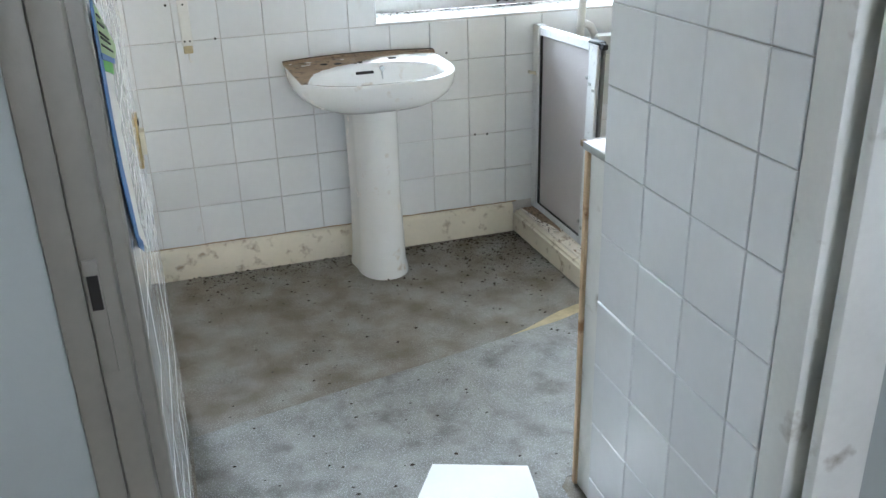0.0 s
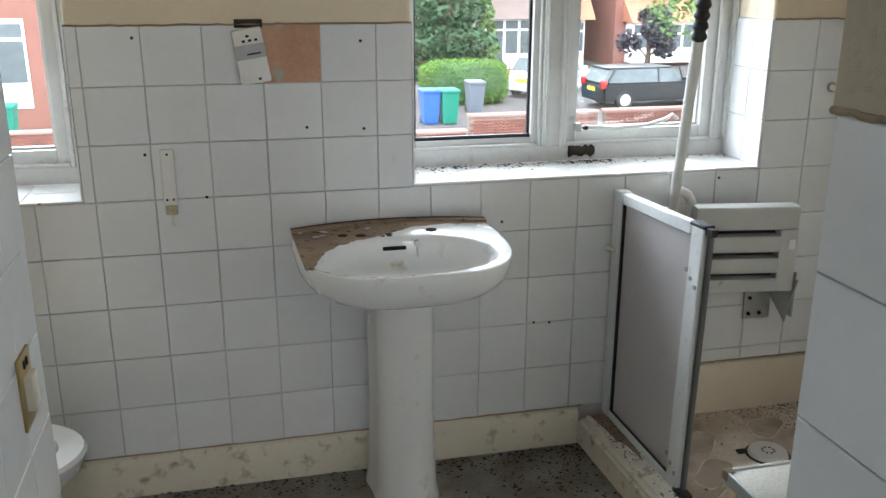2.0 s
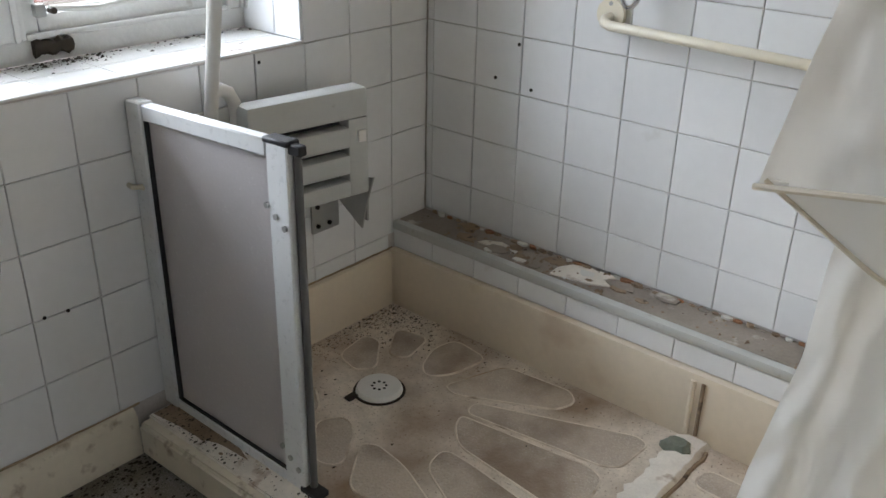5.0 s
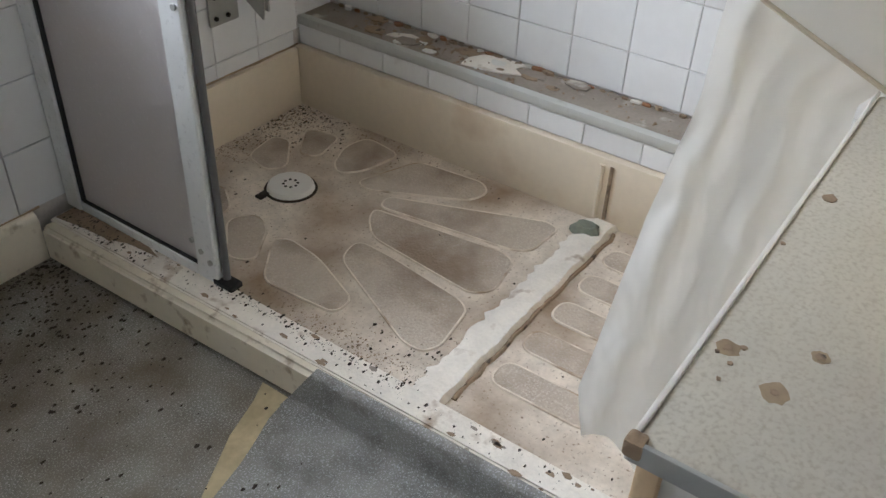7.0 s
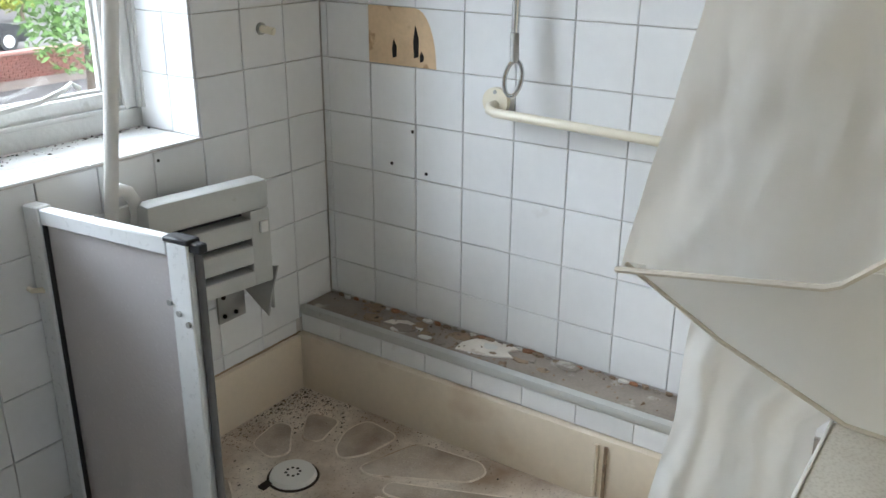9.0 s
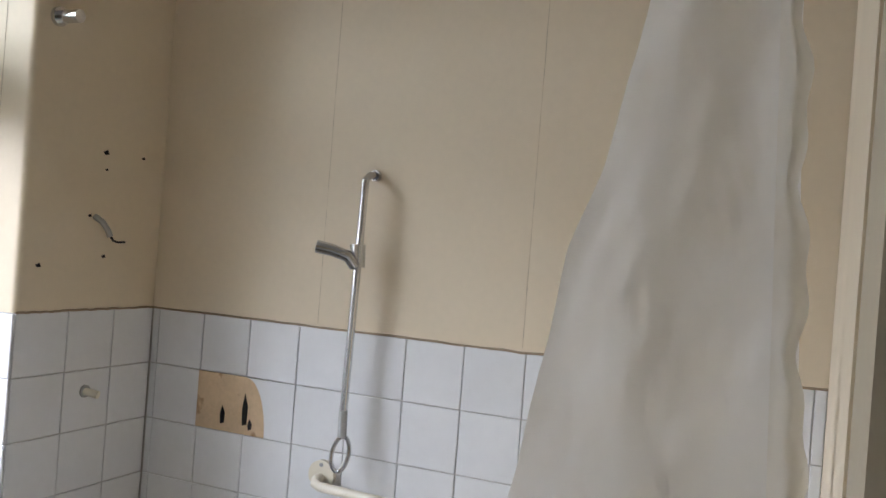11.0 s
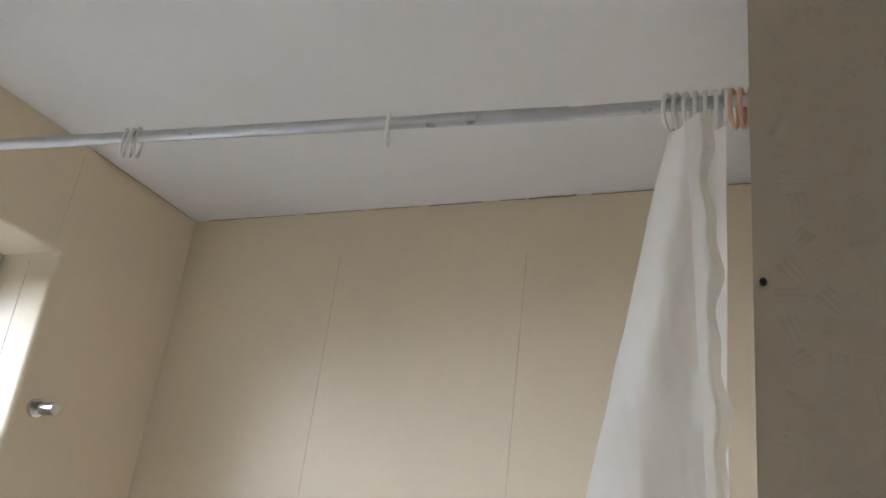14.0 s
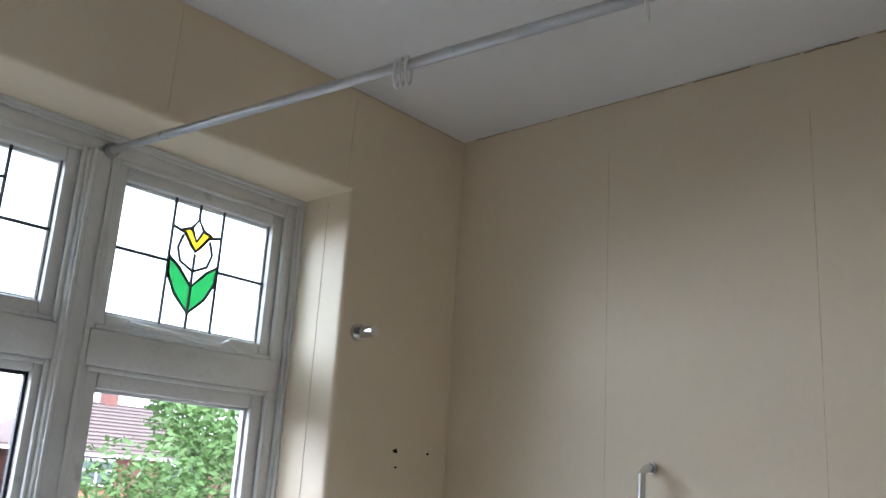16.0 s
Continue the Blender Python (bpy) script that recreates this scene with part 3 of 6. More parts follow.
# ---- basin ----
def basin():
    b = thing("pedestal_basin", 0.02, -0.28, 0, "white ceramic pedestal basin with brown grime on its back deck", "basin", kind="")
    n = 48
    cx, zr = 0.022, 0.79
    def outline(s=1.0, z=zr):
        """D-shaped rim: shallow curved back, nearly straight sides, rounded front."""
        pts = []
        for j in range(n):
            t = 2 * math.pi * j / n
            c, s2 = math.cos(t), math.sin(t)
            x = 0.283 * math.copysign(abs(c) ** (0.30 if s2 >= 0 else 0.62), c)
            if s2 >= 0:
                y = -0.20 + (0.195 - 0.055 * (x / 0.283) ** 2) * min(1.0, 1.35 * abs(s2) ** 0.55)
            else:
                y = -0.20 - 0.305 * abs(s2) ** 0.80
            pts.append((cx + x * s, -0.24 + (y + 0.24) * s, z))
        return pts
    def bowl(s, z, dy=0.0):
        return [(cx - 0.012 + 0.240 * s * math.copysign(abs(math.cos(2 * math.pi * j / n)) ** 0.85, math.cos(2 * math.pi * j / n)),
                 -0.318 + dy + 0.166 * s * math.copysign(abs(math.sin(2 * math.pi * j / n)) ** 0.95, math.sin(2 * math.pi * j / n)), z) for j in range(n)]
    rings = [outline(0.30, 0.655), outline(0.46, 0.660), outline(0.66, 0.672), outline(0.82, 0.692), outline(0.925, 0.716), outline(0.975, 0.738), outline(0.995, 0.760), outline(1.0, 0.775), outline(0.994, 0.783),
             outline(0.980, 0.786), bowl(1.035, 0.785), bowl(1.0, 0.780), bowl(0.975, 0.765), bowl(0.93, 0.73), bowl(0.82, 0.695), bowl(0.60, 0.676), bowl(0.35, 0.668), bowl(0.1, 0.664)]
    part("bowl", loft(rings), CERAMIC, b)
    # raised ridge along the back and the caked deck
    back_y = lambda x: -0.006 - 0.052 * ((x - cx) / 0.283) ** 2
    xs = [cx - 0.278 + 0.556 * k / 24 for k in range(25)]
    strip = [(x, back_y(x) + 0.002) for x in xs] + [(x, back_y(x) - 0.020) for x in reversed(xs)]
    part("back_ridge", prism(strip, 0.012, "z", 0.782, 0.003), GRIME, b, "grime-covered back ridge")
    part("ridge_seal", tube([(x, back_y(x) + 0.003, 0.794) for x in xs], 0.0028, 6), DEBRIS, b, "dark perished seal")
    r = random.Random(3)
    edge = [(0.285, -0.085), (0.24, -0.066), (0.16, -0.060), (0.08, -0.075), (0.03, -0.105), (0.0, -0.135), (-0.05, -0.155), (-0.10, -0.180), (-0.14, -0.210), (-0.175, -0.250), (-0.198, -0.300), (-0.214, -0.350), (-0.225, -0.400), (-0.252, -0.395)]
    deck = [(x, back_y(x) - 0.018) for x in xs]
    for (xa, ya), (xb, yb) in zip(edge, edge[1:]):
        for k in range(5):
            deck.append((xa + (xb - xa) * k / 5 + r.uniform(-0.003, 0.003), ya + (yb - ya) * k / 5 + r.uniform(-0.005, 0.005)))
    part("grime", prism(deck, 0.0018, "z", 0.7855), GRIME, b, "flaking brown grime on the deck")
    for k in range(16):
        x, y, q = r.uniform(-0.24, 0.02), r.uniform(-0.16, -0.06), r.uniform(0.003, 0.008)
        part("flake", prism([(x + 2 * q * r.uniform(0.5, 1) * math.cos(a), y + q * r.uniform(0.5, 1) * math.sin(a)) for a in (0, 1, 2.1, 3.1, 4.2, 5.2)], 0.0025, "z", 0.7865), (PAPER, DEBRIS, LEDGE)[k % 3], b)
    for k in range(9):
        a = -2.6 + 0.26 * k + r.uniform(-0.05, 0.05)
        q = r.uniform(0.002, 0.0045)
        x, y = cx + 0.272 * math.copysign(abs(math.cos(a)) ** 0.62, math.cos(a)), -0.20 - 0.292 * abs(math.sin(a)) ** 0.8
        part("chip", prism([(x + 2 * q * r.uniform(0.5, 1) * math.cos(t), y + q * r.uniform(0.5, 1) * math.sin(t)) for t in (0, 1, 2.1, 3.1, 4.2, 5.2)], 0.0008, "z", 0.7852), GRIME, b)
    for x, y, rr in ((-0.144, -0.125, 0.014), (-0.096, -0.135, 0.015), (0.105, -0.118, 0.016)):
        part("tap_hole", cyl(cx + x, y, 0.7862, rr, 0.0016), DARKHOLE, b)
    part("overflow", box(cx - 0.040, -0.166, 0.748, cx + 0.025, -0.152, 0.758, 0.003), DARKHOLE, b, "dark overflow slot")
    chain = [(cx + 0.055, -0.163 - 0.0012 * k, 0.762 - 0.010 * k) for k in range(9)]
    part("plug_chain", tube(chain, 0.003, 6), STEEL, b, "rusty plug chain")
    part("chain_stay", cyl(cx + 0.055, -0.172, 0.765, 0.009, 0.012, "y", 12), STEEL, b)
    part("waste", cyl(cx - 0.012, -0.318, 0.6645, 0.03, 0.003), STEEL, b)
    ped = []
    for z, hw, d in ((0.0, 0.097, 0.150), (0.02, 0.095, 0.148), (0.05, 0.089, 0.142), (0.30, 0.081, 0.132), (0.58, 0.083, 0.130), (0.657, 0.086, 0.132)):
        ring = []
        for j in range(24):
            t = math.pi * j / 23
            ring.append((cx + 0.014 - hw * math.cos(t), -0.150 - d * math.sin(t) ** 0.8, z))
        ring += [(cx + hw - 0.01, -0.09, z), (cx - hw + 0.004, -0.09, z)]
        ped.append(ring)
    part("pedestal", loft(ped), CERAMIC, b)
    return b


basin()

# ---- second sheet of vinyl, dressed up the face of the kerb ----
kerb_x = lambda y: 0.652 + 0.019 * min(1.0, max(0.0, (-0.70 - y) / 0.87))
sheet2 = thing("vinyl_sheet", 0.3, -1.2, 0, "grey speckled vinyl sheet turned up against the shower kerb", "floor covering", kind="structure")
sheet_edge = [(0.640, -0.770), (0.586, -0.778), (0.518, -0.802), (0.475, -0.815), (0.33, -0.845), (0.16, -0.885), (-0.20, -0.965), (-0.50, -1.03), (-0.728, -1.08), (-0.728, -2.26), (0.137, -2.26), (0.137, -1.60)]
part("flat", prism(sheet_edge + [(0.165, -1.568), (0.640, -1.568)], 0.0020, "z", 0.0006), RAMPVINYL, sheet2)
profile = [(-0.030, 0.0020), (-0.022, 0.0030), (-0.013, 0.0075), (-0.007, 0.0160), (-0.004, 0.0300), (-0.003, 0.0600), (-0.003, 0.0900), (0.002, 0.0985), (0.010, 0.1015), (0.016, 0.1015), (0.016, 0.0900), (0.002, 0.0600), (0.002, 0.0010), (-0.030, 0.0008)]
rows = []
for k in range(15):
    f = k / 14
    rows.append([(kerb_x(y) + dx, y, z) for dx, z in profile for y in [-0.768 - 0.064 * min(1.0, z / 0.1) * (1 - f) - 0.80 * f + 0.003 * math.sin(9.0 * k)]])
part("upturn", loft(rows), RAMPVINYL, sheet2, "vinyl turned up the kerb")
strip = [(0.648, -0.700), (0.60, -0.722), (0.512, -0.750), (0.449, -0.782), (0.36, -0.826), (0.30, -0.848), (0.36, -0.845), (0.475, -0.822), (0.586, -0.785), (0.648, -0.775)]
part("adhesive_strip", prism(strip, 0.0016, "z", 0.0003), YELLOWTAPE, sheet2, "yellowed adhesive bared along the joint")

# ---- shower ----
kerb = thing("shower_kerb", 0.70, -0.8, 0, "cream painted shower kerb with dirt along its top", "kerb", kind="structure")
bm = prism([(0.632, -0.022), (0.745, -0.022), (0.745, -1.57), (0.671, -1.57), (0.652, -0.70)], 0.094, "z", 0.0)
bmesh.ops.bevel(bm, geom=list(bm.edges), offset=0.010, segments=3, affect="EDGES")
part("kerb_body", bm, SKIRT, kerb)
bm = prism([(0.662, -0.023), (0.745, -0.023), (0.745, -1.57), (0.690, -1.57), (0.676, -0.70)], 0.008, "z", 0.092)
bmesh.ops.bevel(bm, geom=[e for e in bm.edges if e.verts[0].co.z > 0.099 and e.verts[1].co.z > 0.099], offset=0.004, segments=2, affect="EDGES")
part("kerb_cap", bm, SCALE, kerb, "limescaled kerb top")
tray = thing("shower_tray", 1.14, -0.8, 0, "yellowed shower tray with studded drainage pads, brown with dirt", "shower tray")
part("tray_floor", box(0.745, YA, 0.0, 1.53, 0.0, 0.052), TRAY, tray)
part("upstand", box(0.752, -0.016, 0.05, 1.505, 0.006, 0.228, 0.004), UPSTAND, tray, "cream upstand against the wall")
part("upstand", box(1.505, YA, 0.05, 1.535, 0.0, 0.232, 0.004), UPSTAND, tray, "cream upstand below the ledge")
r = random.Random(12)
bm = bmesh.new()
ridge = []
for k in range(41):
    x = 0.746 + 0.757 * k / 40
    a, b, h = -0.985 + r.uniform(-0.008, 0.008), -1.048 + r.uniform(-0.003, 0.003), 0.066 + r.uniform(-0.002, 0.002)
    ridge.append([bm.verts.new(p) for p in ((x, a + 0.02, 0.050), (x, a, h - 0.007), (x, a - 0.015, h), (x, b + 0.006, h), (x, b, h - 0.006), (x, b - 0.004, 0.050))])
for a, b in zip(ridge, ridge[1:]):
    for q in range(6):
        bm.faces.new((a[q], a[(q + 1) % 6], b[(q + 1) % 6], b[q]))
bm.faces.new(ridge[0][::-1])
bm.faces.new(ridge[-1])
bmesh.ops.recalc_face_normals(bm, faces=bm.faces)
part("divider_ridge", bm, SCALE, tray, "limescaled ridge across the tray")
part("ridge_dirt", tube([(0.80 + 0.68 * k / 24, -1.054 + r.uniform(-0.004, 0.004), 0.0515) for k in range(25)], 0.006, 6), GRIME, tray, "dirt along the ridge")
part("foot_lip", tube([(0.765, -0.03, 0.056), (0.765, -1.0, 0.056)], 0.008, 8), TRAY, tray)


def rounded(poly, r=0.035, seg=5):
    out = []
    k = len(poly)
    for i in range(k):
        p, a, b = Vector(poly[i]), Vector(poly[i - 1]), Vector(poly[(i + 1) % k])
        da, db = (a - p), (b - p)
        q = min(r, da.length * 0.45, db.length * 0.45)
        s, e = p + da.normalized() * q, p + db.normalized() * q
        for j in range(seg + 1):
            t = j / seg
            out.append(tuple((1 - t) ** 2 * s + 2 * t * (1 - t) * p + t * t * e))
    return out


def pad(poly, r=0.035):
    o = rounded(poly, r)
    part("pad", prism(o, 0.003, "z", 0.052), PAD, tray)
    part("pad_rim", tube([(x, y, 0.0530) for x, y in o], 0.0032, 6, closed=True), PADRIM, tray)


for poly in ([(1.002, -0.599), (0.868, -0.882), (0.868, -0.930), (0.905, -0.950), (1.030, -0.930), (1.050, -0.895), (1.077, -0.679), (1.080, -0.585)],
             [(1.165, -0.550), (1.205, -0.534), (1.252, -0.880), (1.235, -0.920), (1.120, -0.940), (1.082, -0.905), (1.085, -0.862), (1.111, -0.603)],
             [(1.268, -0.525), (1.425, -0.900), (1.415, -0.936), (1.300, -0.930), (1.274, -0.895), (1.222, -0.537)],
             [(1.275, -0.420), (1.455, -0.485), (1.475, -0.680), (1.440, -0.715), (1.385, -0.697), (1.262, -0.464)],
             [(1.305, -0.315), (1.390, -0.280), (1.468, -0.297), (1.450, -0.425), (1.325, -0.400), (1.275, -0.355)],
             [(1.285, -0.210), (1.395, -0.130), (1.425, -0.235), (1.305, -0.260)],
             [(1.170, -0.200), (1.190, -0.110), (1.310, -0.090), (1.322, -0.140), (1.215, -0.230)],
             [(0.835, -0.520), (0.960, -0.430), (0.985, -0.460), (0.972, -0.561), (0.907, -0.715), (0.850, -0.715)],
             [(0.845, -0.400), (0.950, -0.286), (1.010, -0.325), (0.985, -0.388), (0.875, -0.455)],
             [(0.880, -0.250), (1.000, -0.120), (1.050, -0.170), (0.985, -0.265)]):
    pad(poly)
for k in range(5):
    x = 0.918 + 0.118 * k
    pad([(x - 0.036, -1.078), (x + 0.036, -1.078), (x + 0.036, -1.30), (x - 0.036, -1.30)], 0.036)
drain = thing("drain_cover", 1.148, -0.308, 0.052, "round white plastic drain cover with a ring of holes", "drain")
part("cover", tube([(1.148, -0.308, 0.052), (1.148, -0.308, 0.062), (1.148, -0.308, 0.067)], 0.062, 32, taper=0.056), WHITEPLASTIC, drain)
part("seat_ring", tube([(1.148 + 0.064 * math.cos(a), -0.308 + 0.064 * math.sin(a), 0.0525) for a in [k * math.pi / 18 for k in range(36)]], 0.004, 6, closed=True), DEBRIS, drain, "dark dirt round the cover")
for k in range(8):
    a = k * math.pi / 4
    part("hole", cyl(1.148 + 0.018 * math.cos(a), -0.308 + 0.018 * math.sin(a), 0.0665, 0.004, 0.0012, sides=8), DARKHOLE, drain)
part("clip", box(1.06, -0.29, 0.052, 1.092, -0.268, 0.060, 0.003), DEBRIS, drain)

ledge = thing("shower_ledge", 1.6, -0.85, 0.23, "tiled boxed-in ledge with a dusty broken top", "ledge", kind="structure")
part("ledge_core", box(1.528, YA, 0.232, XE, 0.0, 0.306), GROUT, ledge)
lay_tiles(ledge, "-x", 1.528, [-0.002 - T * k for k in range(12)], [0.234, 0.292])
part("edge_strip", box(1.518, YA, 0.292, 1.545, -0.001, 0.319, 0.006), GREYPLASTIC, ledge, "white tile edging strip")
part("ledge_top", box(1.545, YA, 0.306, XE, -0.001, 0.315, 0.002), LEDGE, ledge, "dusty mortar ledge top")
r = random.Random(8)
for k in range(26):
    x, y = r.uniform(1.56, 1.65), -0.1 - abs(r.gauss(0.35, 0.28))
    if y < -1.6:
        continue
    s = r.uniform(0.006, 0.026)
    o = [(x + s * r.uniform(0.6, 1.2) * math.cos(a), y + 1.5 * s * r.uniform(0.6, 1.2) * math.sin(a)) for a in [q * 1.05 for q in range(6)]]
    part("mortar_crumb", prism(o, r.uniform(0.0015, 0.005), "z", 0.3145), (PAPER, GRIME, LEDGE, GRIME)[k % 4], ledge)


for pts in (((1.556, -0.535), (1.600, -0.530), (1.640, -0.552), (1.655, -0.60), (1.657, -0.685), (1.62, -0.66), (1.60, -0.69), (1.572, -0.635)), ((1.575, -0.275), (1.60, -0.285), (1.622, -0.33), (1.615, -0.36), (1.585, -0.34))):
    part("mortar_patch", prism(pts, 0.004, "z", 0.3145, 0.001), SCALE, ledge, "pale lump of broken mortar")
r = random.Random(18)
for k in range(46):
    y = -0.05 - 1.35 * k / 45
    q = r.uniform(0.004, 0.011)
    o = [(1.656 - 0.5 * q + q * r.uniform(0.5, 1.1) * math.cos(a), y + 2.0 * q * r.uniform(0.5, 1.1) * math.sin(a)) for a in [b * 1.05 for b in range(6)]]
    part("mortar_crumb", prism(o, r.uniform(0.003, 0.010), "z", 0.3145), (GRIME, PAPER, CAULKED, GRIME, LEDGE)[k % 5], ledge)

# ---- shower screen ----
DARKSTEEL = material("dark_edge_strip", (0.10, 0.10, 0.10), 0.4, 0.15, 20, 100, 0.05)
screen = thing("shower_screen", 0.77, -0.25, 0.1, "low shower screen, obscure panel in a white aluminium frame", "shower screen")


def slanted(y0, y1, z0, z1, x_of, t=0.028, bevel=0.003):
    """An upright bar in the screen's plane, which turns away from the wall slightly."""
    o = [(x_of(y0) - t / 2, y0), (x_of(y0) + t / 2, y0), (x_of(y1) + t / 2, y1), (x_of(y1) - t / 2, y1)]
    bm = prism(o, z1 - z0, "z", z0)
    bmesh.ops.bevel(bm, geom=list(bm.edges), offset=bevel, segments=1, affect="EDGES")
    return out_of_true(bm)


def out_of_true(bm):
    """The loose screen stands twisted: its free foot has slid outwards."""
    for v in bm.verts:
        k = (0.83 - v.co.z) / 0.73 * max(0.0, -v.co.y) / 0.468
        v.co.x -= 0.046 * k
        v.co.y -= 0.052 * k
    return bm


sx = lambda y: 0.742 - 0.105 * (y + 0.02)
part("wall_channel", slanted(-0.048, -0.002, 0.098, 0.846, sx, 0.034), WHITEMETAL, screen)
part("stile", slanted(-0.452, -0.398, 0.098, 0.838, sx), WHITEMETAL, screen)
part("top_rail", slanted(-0.398, -0.048, 0.808, 0.842, sx), WHITEMETAL, screen)
part("bottom_rail", slanted(-0.398, -0.048, 0.098, 0.124, sx), WHITEMETAL, screen)
part("edge_post", out_of_true(tube([(sx(-0.460) + 0.004, -0.460, 0.099), (sx(-0.460) + 0.004, -0.460, 0.832)], 0.0085, 12)), DARKSTEEL, screen, "dark edge strip")
part("gasket", slanted(-0.055, -0.048, 0.124, 0.808, sx, 0.022, 0.001), BLACK, screen, "black rubber gasket")
part("gasket", slanted(-0.398, -0.055, 0.121, 0.127, sx, 0.022, 0.001), BLACK, screen, "black rubber gasket")
PANEL = material("obscure_acrylic", (0.56, 0.55, 0.56), 0.22, 0.06, 3, 120, 0.9, bump_dist=0.002)
let_through(PANEL, 0.42, (0.84, 0.80, 0.80))
part("panel", slanted(-0.402, -0.046, 0.120, 0.812, sx, 0.006, 0.0005), PANEL, screen, "textured obscure panel")
part("corner_cap", slanted(-0.456, -0.392, 0.836, 0.847, sx, 0.033), BLACK, screen, "black plastic corner cap")
part("corner_cap", slanted(-0.480, -0.446, 0.822, 0.842, sx, 0.020), BLACK, screen, "black plastic corner cap")
part("foot_cap", slanted(-0.490, -0.440, 0.098, 0.112, sx, 0.034), BLACK, screen)
for z in (0.715, 0.185):
    for k in range(3):
        y = -0.395 - 0.022 * k
        part("screw", out_of_true(cyl(sx(y) - 0.018, y, z - 0.018 * k, 0.006, 0.006, "x", 10)), STEEL, screen)

# ---- folding shower seat ----
seat = thing("folding_shower_seat", 1.11, 0.0, 0.4, "grey-white plastic folding shower seat folded up against the tiles", "shower seat")
A, B = Vector((0.952, -0.080)), Vector((1.276, -0.132))
du = (B - A)
ang = math.atan2(du.y, du.x)
L = du.length


def seat_box(u0, u1, z0, z1, t0=-0.028, t1=0.028, bev=0.006):
    bm = box(u0, t0, z0, u1, t1, z1, bev)
    bmesh.ops.transform(bm, matrix=Matrix.Translation((A.x, A.y, 0)) @ Matrix.Rotation(ang, 4, "Z"), verts=bm.verts)
    return bm


Z0, Z1 = 0.525, 0.800
part("seat_rim", seat_box(0, L, Z1 - 0.077, Z1, -0.030, 0.030, 0.012), GREYPLASTIC, seat)
part("seat_rim", seat_box(0, 0.062, Z0, Z1 - 0.075), GREYPLASTIC, seat)
part("seat_rim", seat_box(L - 0.058, L, Z0, Z1 - 0.075), GREYPLASTIC, seat)
for a, b in ((0.653, 0.705), (0.585, 0.635), (0.525, 0.567)):
    part("slat", seat_box(0.058, L - 0.054, a, b), GREYPLASTIC, seat)
# black sheet set behind the slats so the gaps read dark
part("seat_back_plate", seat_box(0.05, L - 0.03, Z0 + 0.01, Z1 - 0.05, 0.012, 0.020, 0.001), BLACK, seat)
part("bumper", seat_box(L - 0.034, L - 0.012, 0.665, 0.695, -0.036, -0.029, 0.002), WHITEPLASTIC, seat)
part("hinge_bracket", box(1.205, -0.012, 0.380, 1.300, -0.004, 0.500, 0.002), STEEL, seat, "grey steel wall bracket")
part("hinge_fin", prism([(-0.115, 0.405), (-0.02, 0.47), (-0.01, 0.52), (-0.16, 0.56), (-0.13, 0.47)], 0.005, "x", 1.285), STEEL, seat)
part("hinge_fin", prism([(-0.020 - 0.085 * (1 - math.cos(t)), 0.49 + 0.075 * math.sin(t)) for t in [math.pi * (k / 12 - 0.5) for k in range(13)]], 0.006, "x", 1.315), STEEL, seat)
for x, z in ((1.222, 0.40), (1.222, 0.455), (1.262, 0.40)):
    part("bolt", cyl(x, -0.018, z, 0.006, 0.008, "y", 8), DARKHOLE, seat)

# ---- fold-up support arm ----
arm = thing("support_arm", 0.91, -0.02, 0.7, "white fold-up support rail with a black ribbed grip", "grab rail")
P0, P1 = Vector((0.912, -0.022, 0.74)), Vector((0.820, -0.258, 1.304))
part("arm_tube", tube([P0, P0.lerp(P1, 0.5), P1], 0.0155, 14), WHITEPLASTIC, arm)
dirn = (P1 - P0).normalized()
grip = []
for k in range(40):
    t = k / 39
    grip.append((P1 + dirn * (0.165 * t), 0.0185 + 0.003 * math.sin(t * 34) + (0.003 if t > 0.9 else 0)))
gb = bmesh.new()
prev = None
for p, rr in grip:
    side = dirn.cross(Vector((1, 0, 0))).normalized()
    up2 = side.cross(dirn)
    ring = [gb.verts.new(p + rr * (math.cos(2 * math.pi * j / 14) * side + math.sin(2 * math.pi * j / 14) * up2)) for j in range(14)]
    if prev:
        for j in range(14):
            gb.faces.new((prev[j], prev[(j + 1) % 14], ring[(j + 1) % 14], ring[j]))
    else:
        gb.faces.new(ring[::-1])
    prev = ring
gb.faces.new(prev)
bmesh.ops.recalc_face_normals(gb, faces=gb.faces)
part("grip", gb, BLACK, arm, "black ribbed rubber grip")
part("brace", tube([(0.895, -0.062, 0.835), (0.915, -0.066, 0.842), (0.938, -0.062, 0.830), (0.958, -0.055, 0.800), (0.968, -0.045, 0.760), (0.970, -0.030, 0.72), (0.970, -0.015, 0.68)], 0.015, 12), WHITEPLASTIC, arm)
part("wall_plate", box(0.865, -0.012, 0.63, 0.99, 0.001, 0.78, 0.004), WHITEPLASTIC, arm)

# ---- shower rail, grab bar, fittings ----
rail = thing("shower_rail", 1.62, -0.63, 1.4, "chrome shower riser rail with a slider and hose loop", "shower rail")
top, bot = Vector((1.612, -0.668, 1.715)), Vector((1.612, -0.654, 1.125))
part("riser", tube([top + Vector((0.045, 0, 0.015)), top + Vector((0.02, 0, 0.012)), top, top.lerp(bot, 0.5), bot], 0.0095, 12), CHROME, rail)
part("slider", tube([top.lerp(bot, 0.30) + Vector((0, 0.004, 0.02)), top.lerp(bot, 0.36)], 0.019, 14), CHROME, rail)
part("handset_holder", tube([(1.600, -0.662, 1.505), (1.585, -0.650, 1.528), (1.570, -0.615, 1.540), (1.555, -0.580, 1.546)], 0.014, 12, taper=0.016), CHROME, rail)
